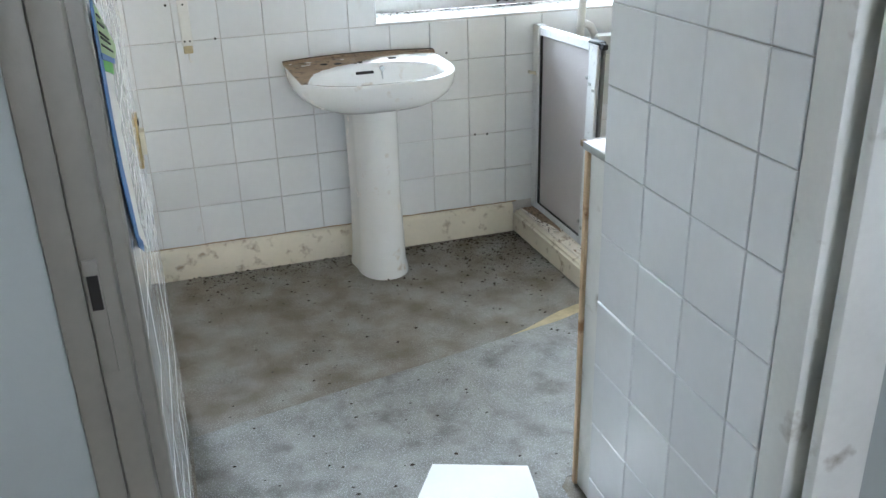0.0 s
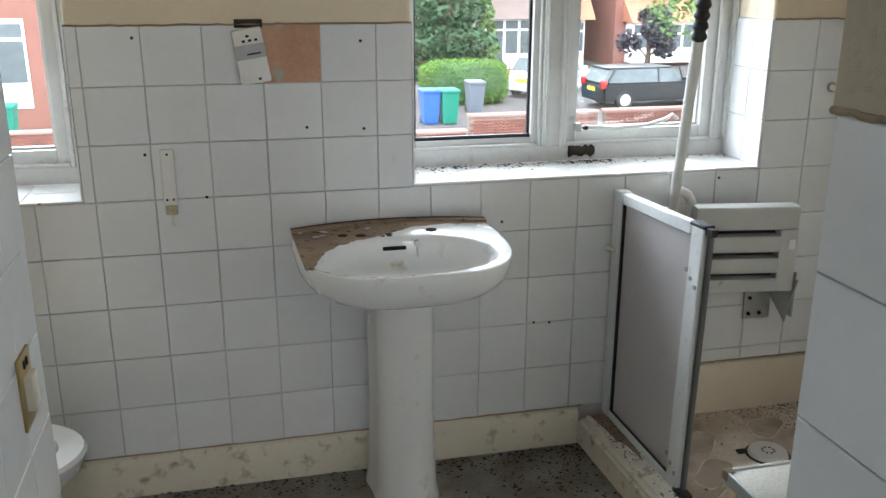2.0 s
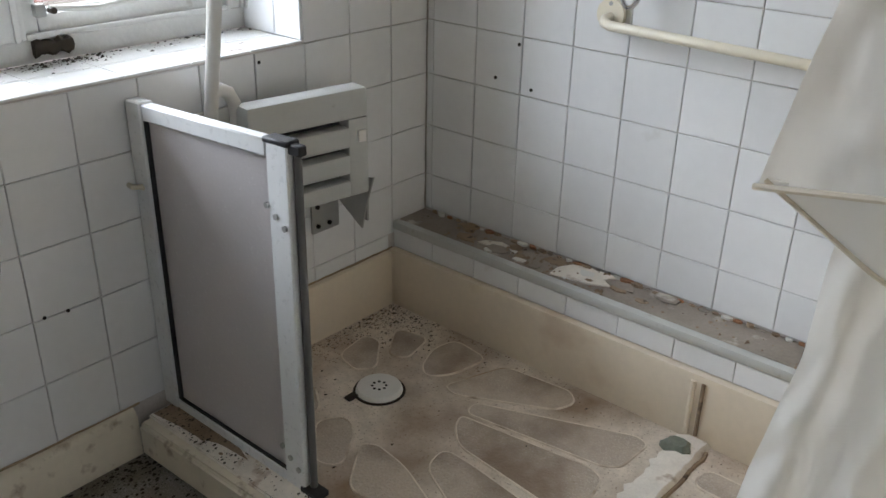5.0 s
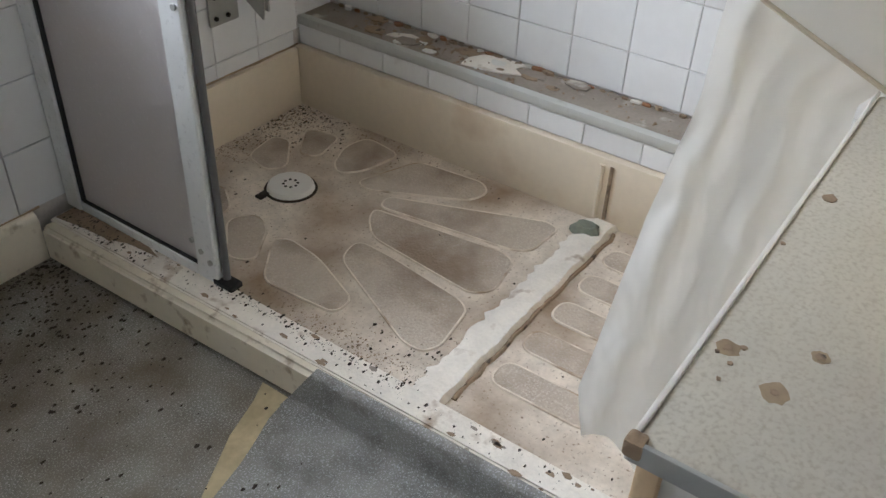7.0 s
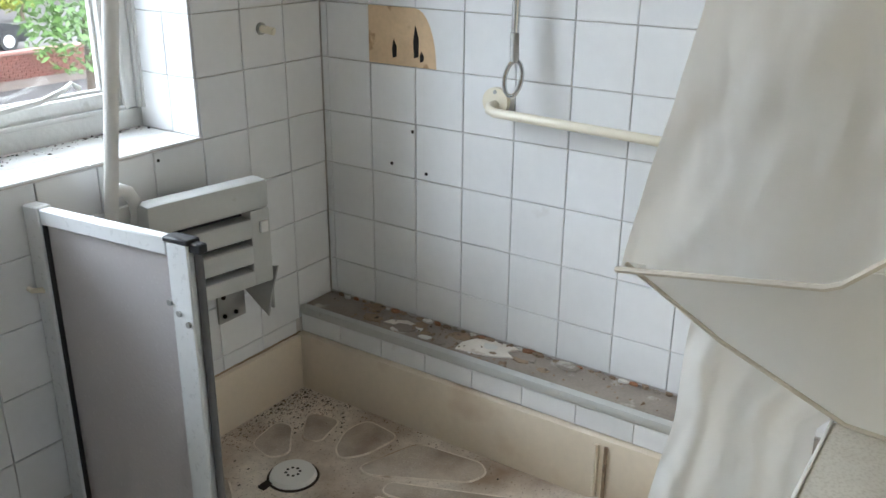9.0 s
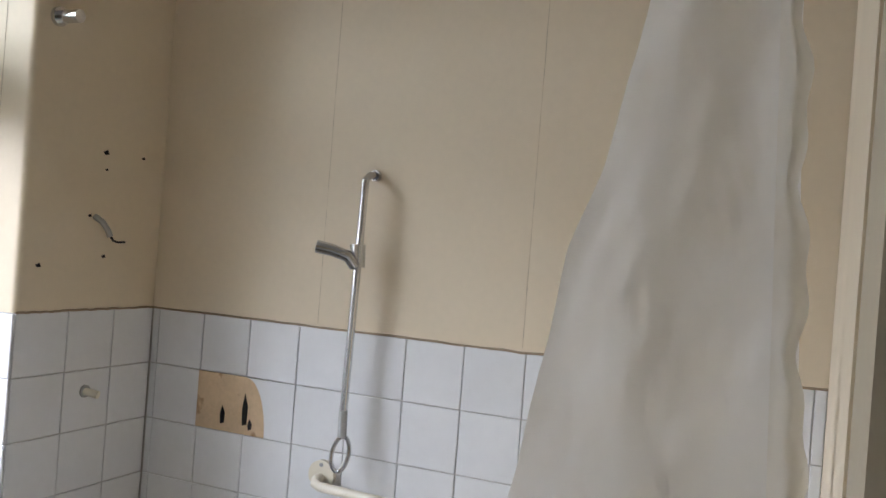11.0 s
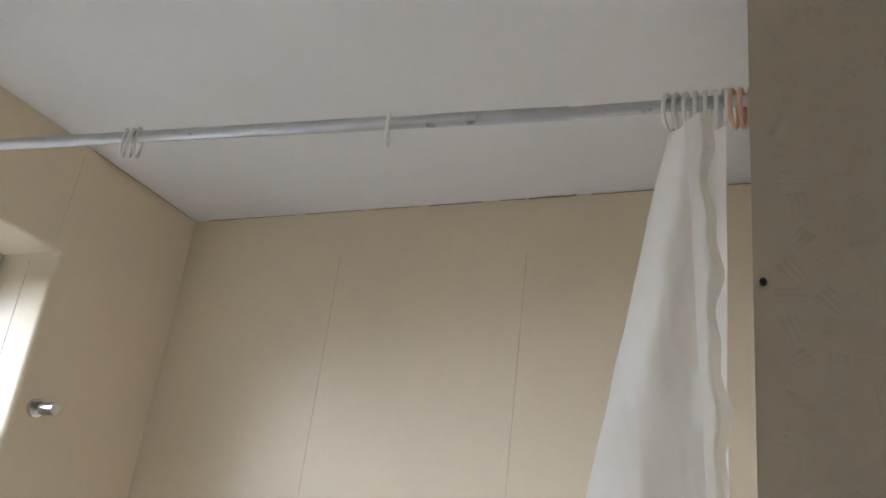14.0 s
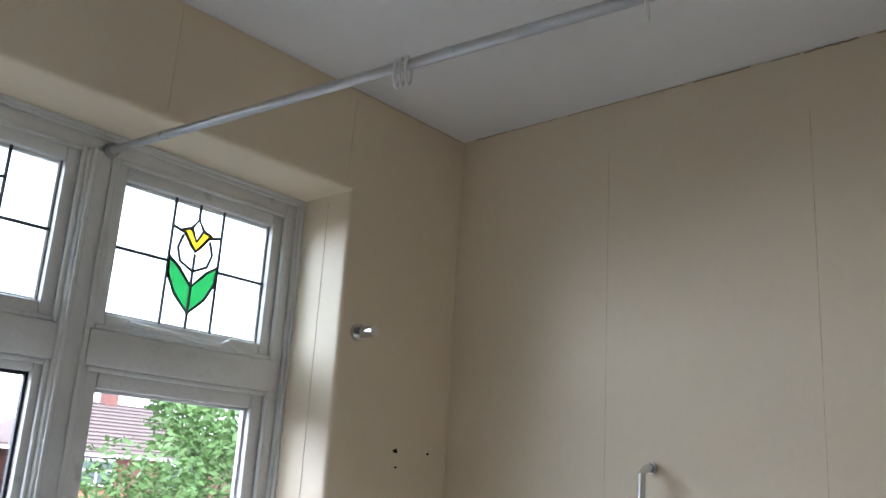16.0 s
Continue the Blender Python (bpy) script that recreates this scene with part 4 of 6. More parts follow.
part("end_clip", tube([bot + Vector((0, 0, 0.03)), bot + Vector((-0.004, -0.004, -0.035))], 0.011, 10), STEEL, rail, "dark knurled end fitting")
loop = [(1.606 + 0.012 * math.sin(t), -0.658 + 0.023 * math.cos(t), 1.050 + 0.040 * math.sin(t)) for t in [2 * math.pi * k / 20 for k in range(20)]]
part("ring", tube(loop, 0.0055, 8, closed=True), CHROME, rail, "chrome ring")
part("top_fixing", cyl(1.655, -0.668, 1.73, 0.014, 0.012, "x", 14), CHROME, rail)

bar = thing("grab_bar", 1.62, -0.9, 0.95, "ivory plastic-coated grab bar with a round flange", "grab rail")
part("bar", tube([(1.66, -0.583, 0.972), (1.628, -0.583, 0.970), (1.610, -0.592, 0.966), (1.604, -0.61, 0.962), (1.604, -0.95, 0.954), (1.604, -1.28, 0.946), (1.612, -1.30, 0.946), (1.66, -1.31, 0.946)], 0.0118, 14), IVORY, bar)
part("flange", cyl(1.649, -0.583, 0.978, 0.036, 0.014, "x", 24), IVORY, bar)
part("flange", cyl(1.649, -1.31, 0.946, 0.036, 0.014, "x", 24), IVORY, bar)
part("screw", cyl(1.6465, -0.583, 1.003, 0.005, 0.004, "x", 8), STEEL, bar)

hook = thing("robe_hook", 1.274, -0.02, 2.043, "small chrome wall fitting on a round rose", "hook")
part("rose", cyl(1.274, -0.007, 2.043, 0.023, 0.012, "y", 20), CHROME, hook)
part("stem", cyl(1.278, -0.062, 2.043, 0.0155, 0.056, "y", 18), CHROME, hook)
wire = thing("cut_cable", 1.434, 0.0, 1.57, "short cut-off cable hanging from a hole in the wall", "cable")
part("sleeve", tube([(1.432, 0.003, 1.578), (1.436, -0.02, 1.565), (1.446, -0.03, 1.545), (1.452, -0.032, 1.53)], 0.008, 8), STEEL, wire)
part("core", tube([(1.452, -0.032, 1.532), (1.462, -0.034, 1.52), (1.478, -0.034, 1.516), (1.50, -0.036, 1.518)], 0.003, 6), BLACK, wire)
peg = thing("wall_peg", 1.437, 0.0, 1.132, "small white plastic wall peg", "hook")
part("rose", cyl(1.436, -0.005, 1.134, 0.016, 0.008, "y", 16), STEEL, peg)
part("peg", tube([(1.436, 0.0, 1.134), (1.440, -0.026, 1.131), (1.444, -0.040, 1.128)], 0.010, 12), IVORY, peg)
peg2 = thing("pipe_clip", 0.722, 0.0, 0.66, "small ivory plastic hook on the tiles", "hook")
part("clip", tube([(0.71, 0.003, 0.66), (0.705, -0.02, 0.662), (0.722, -0.028, 0.660), (0.735, -0.024, 0.65)], 0.006, 8), IVORY, peg2)

brk = thing("mirror_bracket", -0.568, 0.0, 0.95, "white plastic wall bracket with a stained lower end", "bracket")
bb = box(-0.587, -0.010, 0.868, -0.550, 0.001, 1.022, 0.005)
part("plate", bb, WHITEPLASTIC, brk)
for x, z in ((-0.568, 1.008), (-0.577, 0.885), (-0.560, 0.885)):
    part("screw_hole", cyl(x, -0.0115, z, 0.0035, 0.004, "y", 8), DARKHOLE, brk)
part("stained_end", box(-0.584, -0.009, 0.842, -0.553, 0.001, 0.868, 0.003), YELLOWTAPE, brk, "rust-stained end")
part("hook", tube([(-0.569, -0.006, 0.842), (-0.569, -0.012, 0.822), (-0.565, -0.016, 0.812), (-0.560, -0.012, 0.816)], 0.003, 6), WHITEPLASTIC, brk)

# fallen control unit and bare plaster
patch = part("bare_plaster", box(-0.306, 0.002, rowz[1] + 0.001, -0.151, 0.0055, DADO + 0.002), PLASTER, wall_north, "bare pink plaster where a tile is missing")
part("missing_strip", box(-0.372, 0.0, DADO - 0.008, -0.30, 0.004, DADO + 0.014), DEBRIS, wall_north, "dark gap in the plaster")
unit = thing("control_unit", -0.333, -0.015, 1.26, "white plastic extractor control box hanging askew on the wall", "control box")
cu = Matrix.Translation((-0.333, 0, 1.2615)) @ Matrix.Rotation(radians(-9), 4, "Y")
def in_unit(bm):
    bmesh.ops.transform(bm, matrix=cu, verts=bm.verts)
    return bm
part("body", in_unit(box(-0.039, -0.034, -0.070, 0.039, 0.002, 0.070, 0.004)), WHITEPLASTIC, unit)
part("label_strip", in_unit(box(-0.039, -0.0365, -0.006, 0.039, -0.034, 0.030, 0.0008)), STEEL, unit, "grey label strip")
part("text_bar", in_unit(box(-0.010, -0.0375, 0.004, 0.026, -0.0365, 0.008)), DARKHOLE, unit)
for x, z in ((0.0, 0.052), (-0.012, 0.040), (0.004, 0.040), (0.020, 0.040), (0.010, -0.060)):
    part("hole", in_unit(box(x - 0.004, -0.0352, z - 0.003, x + 0.004, -0.0338, z + 0.003)), DARKHOLE, unit)

# broken tile and plaster on the shower wall
part("bare_plaster", box(XE - 0.0005, -0.42, rowz[2] + 0.001, XE + 0.0055, -0.174, rowz[1] - 0.001), BUFF, wall_east, "bare buff plaster in the gap")
broken = [(-0.329, rowz[1] - 0.001)] + [(-0.330 - 0.066 * math.sin(a) , rowz[1] - 0.001 - 0.150 * (1 - math.cos(a)) ) for a in [math.pi / 2 * k / 8 for k in range(1, 9)]] + [(-0.479, rowz[2] + 0.001), (-0.479, rowz[1] - 0.001)]
part("broken_tile", prism(broken, 0.006, "x", XE - 0.001), TILE, wall_east, "tile with a curved broken edge")
for y, z, h, w in ((-0.255, 1.055, 0.05, 0.012), (-0.325, 1.060, 0.085, 0.014), (-0.345, 1.050, 0.03, 0.010)):
    part("gouge", prism([(y, z), (y - w, z + 0.004), (y - w * 1.1, z + h * 0.6), (y - w * 0.3, z + h), (y + w * 0.2, z + h * 0.5)], 0.001, "x", XE - 0.0012), DARKHOLE, wall_east)
for y, z in ((-0.319, 0.863), (-0.247, 0.764), (-0.364, 0.752)):
    part("screw_hole", cyl(XE - 0.0022, y, z, 0.0048, 0.002, "x", 10), DARKHOLE, wall_east)
for x, z in ((-0.042, 1.295), (-0.195, 1.066), (-0.038, 1.057), (0.48, 0.431), (0.531, 0.427), (0.369, 0.763), (-0.474, 0.885), (-0.624, 1.008), (-0.628, 1.31), (1.075, 0.862)):
    part("screw_hole", cyl(x, -0.0018, z, 0.0042, 0.002, "y", 10), DARKHOLE, wall_north)
for x, z, s in ((1.455, 1.744, 0.010), (1.588, 1.744, 0.006), (1.268, 1.453, 0.008), (1.47, 1.478, 0.007), (1.46, 1.70, 0.005), (1.415, 1.58, 0.006)):
    part("gouge", prism([(x - s, z), (x - s * 0.3, z - s * 0.7), (x + s, z - s * 0.5), (x + s * 0.4, z + s * 0.6)], 0.002, "y", 0.0022), DARKHOLE, wall_north)
# ragged caulk line on top of the tiling, panel seams, ceiling cracks
def ragged(p, q, w, seed, n=40):
    r = random.Random(seed)
    p, q = Vector(p), Vector(q)
    return tube([p.lerp(q, k / n) + Vector((r.uniform(-1, 1), r.uniform(-1, 1), r.uniform(-1, 1))) * w * 0.5 for k in range(n + 1)], w, 6)


SEAM = material("lining_seam", (0.50, 0.41, 0.28), 0.85, 0.5, 30, 60, 0.0)
CAULK = material("dirty_caulk", (0.34, 0.26, 0.17), 0.85, 0.3, 20, 120, 0.3)
part("caulk", ragged((W2[1], 0.002, DADO + 0.001), (W1[0], 0.002, DADO + 0.001), 0.003, 1), CAULK, wall_north)
part("caulk", ragged((W1[1], 0.002, DADO + 0.001), (XE, 0.002, DADO + 0.001), 0.003, 2), CAULK, wall_north)
part("caulk", ragged((XE + 0.002, 0, DADO + 0.001), (XE + 0.002, YA, DADO + 0.001), 0.003, 3), CAULK, wall_east)
part("caulk", ragged((XP + 0.001, YA, DADO + 0.003), (XP + 0.001, -2.27, DADO + 0.003), 0.004, 4), CAULK, wall_partition)
part("caulk", ragged((XL - 0.001, -0.92, DADO + 0.001), (XL - 0.001, -2.27, DADO + 0.001), 0.004, 5), CAULK, wall_left)
for k, y in enumerate((-0.530, -1.077)):
    part("seam", ragged((XE + 0.0042, y, DADO + 0.01), (XE + 0.0042, y - 0.004, 2.58), 0.0007, 10 + k), SEAM, wall_east, "hairline seam in the lining")
for k, x in enumerate((1.19,)):
    part("seam", ragged((W1[1] - 0.0003, 0.10, DADO + 0.01), (W1[1] - 0.0003, 0.10, HEAD - 0.02), 0.0007, 20), SEAM, wall_north)
part("seam", ragged((0.63, 0.0042, HEAD + 0.02), (0.63, 0.0042, CEILING - 0.01), 0.0007, 21), SEAM, wall_north)
part("seam", ragged((1.19, 0.0042, HEAD + 0.03), (1.20, 0.0042, CEILING - 0.03), 0.0007, 22), SEAM, wall_north)
r = random.Random(9)
y = -0.05
while y > -1.6:
    ln = r.uniform(0.05, 0.2)
    part("ceiling_crack", ragged((XE + 0.002, y, CEILING - 0.003), (XE + 0.002, y - ln, CEILING - 0.003), r.uniform(0.0008, 0.0022), int(-y * 1000), 14), CAULK, wall_east)
    y -= ln + r.uniform(0.0, 0.07)
part("ceiling_crack", ragged((1.15, 0.002, CEILING - 0.002), (XE, 0.002, CEILING - 0.002), 0.0010, 31), CAULK, wall_north)
part("nail", cyl(XP - 0.004, -1.727, 1.868, 0.0017, 0.006, "x", 8), DARKHOLE, wall_partition)

# ---- curtain rod, rings, curtain ----
rod = thing("curtain_rod", 0.65, -0.75, 2.34, "tarnished telescopic metal shower curtain rod", "curtain rod")
R0, RJ, R1 = Vector((0.607, FY - 0.02, 2.385)), Vector((0.676, -1.461, 2.330)), Vector((0.678, YA, 2.322))
part("outer_tube", tube([R0, R0.lerp(RJ, 0.5), RJ], 0.0098, 14), RODMETAL, rod)
part("inner_tube", tube([RJ, R1], 0.0083, 14), RODMETAL, rod)
part("end_cup", cyl(R0.x, R0.y - 0.012, R0.z, 0.018, 0.016, "y", 16), STEEL, rod)


def curtain_ring(y, mat, tilt, label):
    t = (y - RJ.y) / (R0.y - RJ.y)
    c = RJ.lerp(R0, t) if y > RJ.y else RJ.lerp(R1, (y - RJ.y) / (R1.y - RJ.y))
    e = thing("curtain_ring", c.x, y, c.z, label, "curtain ring", "curtain rings")
    pts = []
    for k in range(22):
        a = 2 * math.pi * k / 22
        p = Vector((0.019 * math.sin(a), 0.0, -0.012 + 0.0255 * math.cos(a)))
        pts.append(Vector((c.x, y, c.z)) + Matrix.Rotation(tilt, 3, "Z") @ p)
    part("loop", tube(pts, 0.0028, 6, closed=True), mat, e)
    return e


PEACH = material("peach_plastic", (0.70, 0.42, 0.28), 0.4, 0.1, 20, 80, 0.02)
for k, y in enumerate((-0.722, -0.736, -0.750, -1.196)):
    curtain_ring(y, WHITEPLASTIC, 0.62 - 0.06 * k, "white plastic curtain ring hanging empty on the rod")
for k in range(7):
    curtain_ring(-1.592 - 0.011 * k, WHITEPLASTIC, -0.3 + 0.1 * k, "white plastic curtain ring bunched at the rod's end")
for k in range(5):
    curtain_ring(-1.670 - 0.010 * k, PEACH, -0.2 + 0.1 * k, "peach plastic curtain ring bunched at the rod's end")

curtain = thing("shower_curtain", 0.68, -1.55, 1.2, "waxy white shower curtain hanging bunched, its hem folded up", "shower curtain")


def along(table, z):
    for (z0, a), (z1, b) in zip(table, table[1:]):
        if z0 >= z >= z1:
            return a + (b - a) * (z0 - z) / (z0 - z1)
    return table[-1][1] if z < table[-1][0] else table[0][1]


LEFT = ((2.30, -1.592), (2.17, -1.568), (1.83, -1.508), (1.66, -1.474), (1.57, -1.440), (1.34, -1.404), (1.05, -1.338), (1.0, -1.330))
RIGHT = ((2.30, -1.665), (1.83, -1.664), (1.40, -1.690), (1.0, -1.705))


def cloth(x0, ztop, zbot, left, right, folds, amp, seed, nu=56, nv=110, bulge=0.0, slope=0.0):
    bm = bmesh.new()
    r = random.Random(seed)
    ph = r.uniform(0, 6)
    g = []
    for i in range(nv + 1):
        v = i / nv
        row = []
        for j in range(nu + 1):
            u = j / nu
            zb = zbot(u)
            z = ztop + (zb - ztop) * v
            yl, yr = left(z), right(z)
            y = yl + (yr - yl) * u
            w = amp * (0.35 + 0.65 * (1 - v * 0.6))
            x = x0 + w * math.sin(folds * 2 * math.pi * u + ph + 0.6 * math.sin(3 * v)) - bulge * math.sin(math.pi * min(1, v)) * (1 - u)
            x += 0.008 * noise.noise((y * 14, z * 7, seed)) + 0.006 * noise.noise((y * 30 + z * 9, z * 14, seed)) + 0.005 * abs(noise.noise((y * 9 + z * 6, z * 4, seed + 7)))
            x += 0.0035 * (abs(noise.noise((y * 16 + z * 4, z * 3.0, seed + 3))) - 0.2) + 0.0045 * abs(noise.noise((y * 46 - z * 16, z * 13 + y * 20, seed + 11)))
            k = 1 + slope * (y + 1.52) / (x0 + 0.25)
            row.append(bm.verts.new((-0.25 + (x + 0.25) * k, -1.67 + (y + 1.67) * k, 1.45 + (z - 1.45) * k)))
        g.append(row)
    for i in range(nv):
        for j in range(nu):
            bm.faces.new((g[i][j], g[i][j + 1], g[i + 1][j + 1], g[i + 1][j]))
    bmesh.ops.solidify(bm, geom=list(bm.faces), thickness=0.0012)
    bmesh.ops.recalc_face_normals(bm, faces=bm.faces)
    return bm


hem_z = lambda u: 1.035 + 0.05 * u + (0.10 * ((u - 0.65) / 0.35) if u > 0.65 else 0)
part("upper_drop", cloth(0.672, 2.30, hem_z, lambda z: along(LEFT, z), lambda z: along(RIGHT, z), 1.3, 0.009, 3, bulge=0.0, slope=0.30), CURTAIN, curtain)
def hem_at(u):
    y, z = -1.338 - 0.36 * u, hem_z(u) + 0.004
    k = 1 + 0.30 * (y + 1.52) / 0.922
    return (-0.254 + 0.918 * k, -1.67 + (y + 1.67) * k, 1.45 + (z - 1.45) * k)


part("hem", tube([hem_at(u) for u in [k / 24 for k in range(25)]], 0.004, 6), HEM, curtain, "grubby stitched hem")
part("header_band", cloth(0.604, 2.26, lambda u: 1.20, lambda z: along(((2.30, -1.618), (1.83, -1.645), (1.2, -1.672)), z), lambda z: along(((2.30, -1.648), (1.83, -1.668), (1.2, -1.705)), z) - 0.004 * math.sin(37 * z) - 0.003 * math.sin(83 * z), 0.8, 0.008, 8, 8, 90), BAND, curtain, "discoloured reinforced header band")
fl = [(-1.338, 1.036), (-1.45, 1.052), (-1.58, 1.082), (-1.705, 1.10), (-1.705, 0.905), (-1.60, 0.910), (-1.46, 0.968)]
part("folded_flap", prism([(-1.67 + (a + 1.67) * 1.031, 1.45 + (b - 1.45) * 1.031) for a, b in fl], 0.003, "x", 0.725), CURTAIN, curtain, "folded-up corner of the curtain")
part("flap_hem", tube([(0.724, -1.67 + (a + 1.67) * 1.031, 1.45 + (b - 1.45) * 1.031) for a, b in (fl[0], fl[6], fl[5], fl[4])], 0.0028, 6), HEM, curtain, "grubby stitched hem of the fold")
L2 = ((1.30, -1.44), (1.02, -1.410), (0.81, -1.398), (0.64, -1.368), (0.29, -1.318), (0.18, -1.335))
part("lower_drop", cloth(0.755, 1.30, lambda u: 0.185 + 0.02 * math.sin(9 * u), lambda z: along(L2, z), lambda z: along(((1.30, -1.69), (1.0, -1.69), (0.90, -1.60), (0.86, -1.564), (0.10, -1.564)), z), 2.3, 0.010, 6), CURTAIN, curtain)

# ---- boxed-in shelf ----
shelf = thing("boxed_shelf", 0.45, -1.65, 0, "tall white boxing with a stained mottled laminate top", "boxing")
part("side_panel", box(0.178, YA + 0.004, 0.0, 0.194, -1.592, 0.866, 0.002), WHITEWOOD, shelf)
part("front_panel", box(0.194, -1.606, 0.0, 0.735, -1.592, 0.866, 0.002), WHITEWOOD, shelf)
part("end_panel", box(0.717, YA + 0.004, 0.0, 0.735, -1.606, 0.866, 0.002), WHITEWOOD, shelf)
part("corner_batten", box(0.170, -1.602, 0.0, 0.182, -1.586, 0.864, 0.003), BUFF, shelf, "bare wood corner batten")
part("top", box(0.168, YA + 0.003, 0.866, 0.745, -1.582, 0.884, 0.005), LAMINATE, shelf, "stained mottled laminate top")
part("edge_lipping", box(0.165, YA + 0.003, 0.868, 0.169, -1.580, 0.885, 0.001), STEEL, shelf, "grey edge lipping")
part("edge_lipping", box(0.165, -1.583, 0.868, 0.748, -1.579, 0.8853, 0.001), WHITEPLASTIC, shelf, "white edge lipping")
part("corner_damage", box(0.163, -1.590, 0.872, 0.176, -1.577, 0.8862, 0.003), GRIME, shelf, "broken dirty corner")
for x, y, s in ((0.257, -1.636, 0.0032), (0.308, -1.650, 0.0040), (0.509, -1.599, 0.0075), (0.279, -1.597, 0.0035), (0.271, -1.593, 0.0022), (0.265, -1.604, 0.0022), (0.285, -1.606, 0.0025), (0.247, -1.603, 0.0018), (0.42, -1.588, 0.0025)):
    r = random.Random(int(x * 1000))
    o = [(x + s * r.uniform(0.7, 1.2) * math.cos(a), y + s * r.uniform(0.6, 1.1) * math.sin(a)) for a in [k * 0.63 for k in range(10)]]
    part("rust_stain", prism(o, 0.0006, "z", 0.8841), GRIME, shelf)
for x, y, s in ((0.257, -1.636, 0.0100), (0.279, -1.598, 0.0085), (0.308, -1.650, 0.0065)):
    r = random.Random(int(x * 500))
    o = [(x + s * r.uniform(0.85, 1.15) * math.cos(a), y + s * r.uniform(0.8, 1.1) * math.sin(a)) for a in [k * 0.393 for k in range(16)]]
    part("stain_ring", prism(o, 0.0003, "z", 0.8839), CAULK, shelf)

# grout line and slips of tile above the tray upstand, brown runs in the basin
lay_tiles(wall_north, "-y", 0.005, [0.76 + T * k for k in range(5)] + [1.505], [rowz[7], 0.232])
part("caulk", ragged((0.755, 0.001, 0.231), (1.52, 0.001, 0.231), 0.0035, 41), CAULK, wall_north)
part("caulk", ragged((-0.95, -0.001, SKIRT_TOP + 0.001), (0.655, -0.001, SKIRT_TOP + 0.001), 0.003, 42), CAULK, wall_north)

# ---- toilet ----
wc = thing("toilet", -1.1, -0.44, 0, "white ceramic toilet pan with its seat hinged up", "toilet")
def pan_ring(s, z, dx=0.0, n=36):
    return [(-1.02 + dx + (0.245 if math.cos(2 * math.pi * k / n) > 0 else 0.30) * s * math.cos(2 * math.pi * k / n), -0.44 + 0.175 * s * math.sin(2 * math.pi * k / n), z) for k in range(n)]
part("pan", loft([pan_ring(0.55, 0.0, -0.1), pan_ring(0.5, 0.12, -0.1), pan_ring(0.7, 0.26, -0.04), pan_ring(0.95, 0.36), pan_ring(1.0, 0.395), pan_ring(0.97, 0.405), pan_ring(0.74, 0.402), pan_ring(0.70, 0.38), pan_ring(0.5, 0.27), pan_ring(0.2, 0.22)]), CERAMIC, wc)
part("seat", loft([pan_ring(0.68, 0.405, -0.06), pan_ring(0.70, 0.412, -0.06), pan_ring(0.69, 0.422, -0.06), pan_ring(0.60, 0.426, -0.06)]), WHITEPLASTIC, wc)
part("cistern", box(-1.60, -0.66, 0.42, -1.42, -0.22, 0.80, 0.02), CERAMIC, wc)
part("outlet", box(-1.5, -0.52, 0.0, -1.25, -0.36, 0.42, 0.03), CERAMIC, wc)

# ---- things on the left wall ----
sw = thing("light_switch", XL, -1.05, 0.84, "brass plated wall switch plate with an ivory rocker", "light switch")
part("plate", box(XL - 0.001, -1.085, 0.780, XL + 0.005, -1.010, 0.900, 0.002), BRASS, sw)
part("rocker", prism([(-1.07, 0.81), (-1.03, 0.81), (-1.03, 0.865), (-1.07, 0.865)], 0.012, "x", XL + 0.004, 0.002), IVORY, sw)
part("slot", box(XL + 0.005, -1.062, 0.878, XL + 0.0075, -1.054, 0.890), DARKHOLE, sw)
part("slot", box(XL + 0.005, -1.046, 0.878, XL + 0.0075, -1.038, 0.890), DARKHOLE, sw)
notice = thing("torn_notice", XL, -1.75, 1.1, "torn paper notice held on the tiles with blue tape", "notice")
def sheet(pts, mat, name, lift, label=""):
    part(name, prism(pts, 0.0012, "x", XL + lift), mat, notice, label)
BRIGHTGREEN = material("bright_green_paper", (0.10, 0.36, 0.05), 0.7, 0.08, 15, 60, 0.03)
sheet([(-1.825, 1.164), (-1.614, 1.113), (-1.656, 1.090), (-1.593, 1.041), (-1.662, 1.031), (-1.652, 1.005), (-1.627, 0.915), (-1.608, 0.852), (-1.500, 0.745), (-1.720, 0.854), (-1.790, 0.925), (-1.845, 1.033), (-1.850, 1.112)], PAPER, "torn_sheet", 0.003, "torn white paper")
sheet([(-1.840, 1.262), (-1.750, 1.241), (-1.594, 1.185), (-1.435, 1.132), (-1.464, 1.119), (-1.544, 1.125), (-1.840, 1.189)], GREENPAPER, "green_sheet", 0.005, "pale green paper panel")
sheet([(-1.840, 1.181), (-1.609, 1.133), (-1.613, 1.114), (-1.840, 1.166)], BRIGHTGREEN, "green_band", 0.0045, "bright green band")
sheet([(-1.850, 1.193), (-1.560, 1.130), (-1.565, 1.122), (-1.850, 1.184)], BLUETAPE, "blue_band", 0.0064, "blue tape")
sheet([(-1.875, 1.274), (-1.828, 1.264), (-1.834, 1.216), (-1.832, 1.166), (-1.836, 1.094), (-1.822, 1.020), (-1.765, 0.918), (-1.740, 0.866), (-1.655, 0.820), (-1.668, 0.808), (-1.792, 0.868), (-1.856, 0.950), (-1.896, 1.027), (-1.905, 1.101), (-1.895, 1.182)], BLUETAPE, "blue_tape", 0.0054, "strip of blue masking tape")
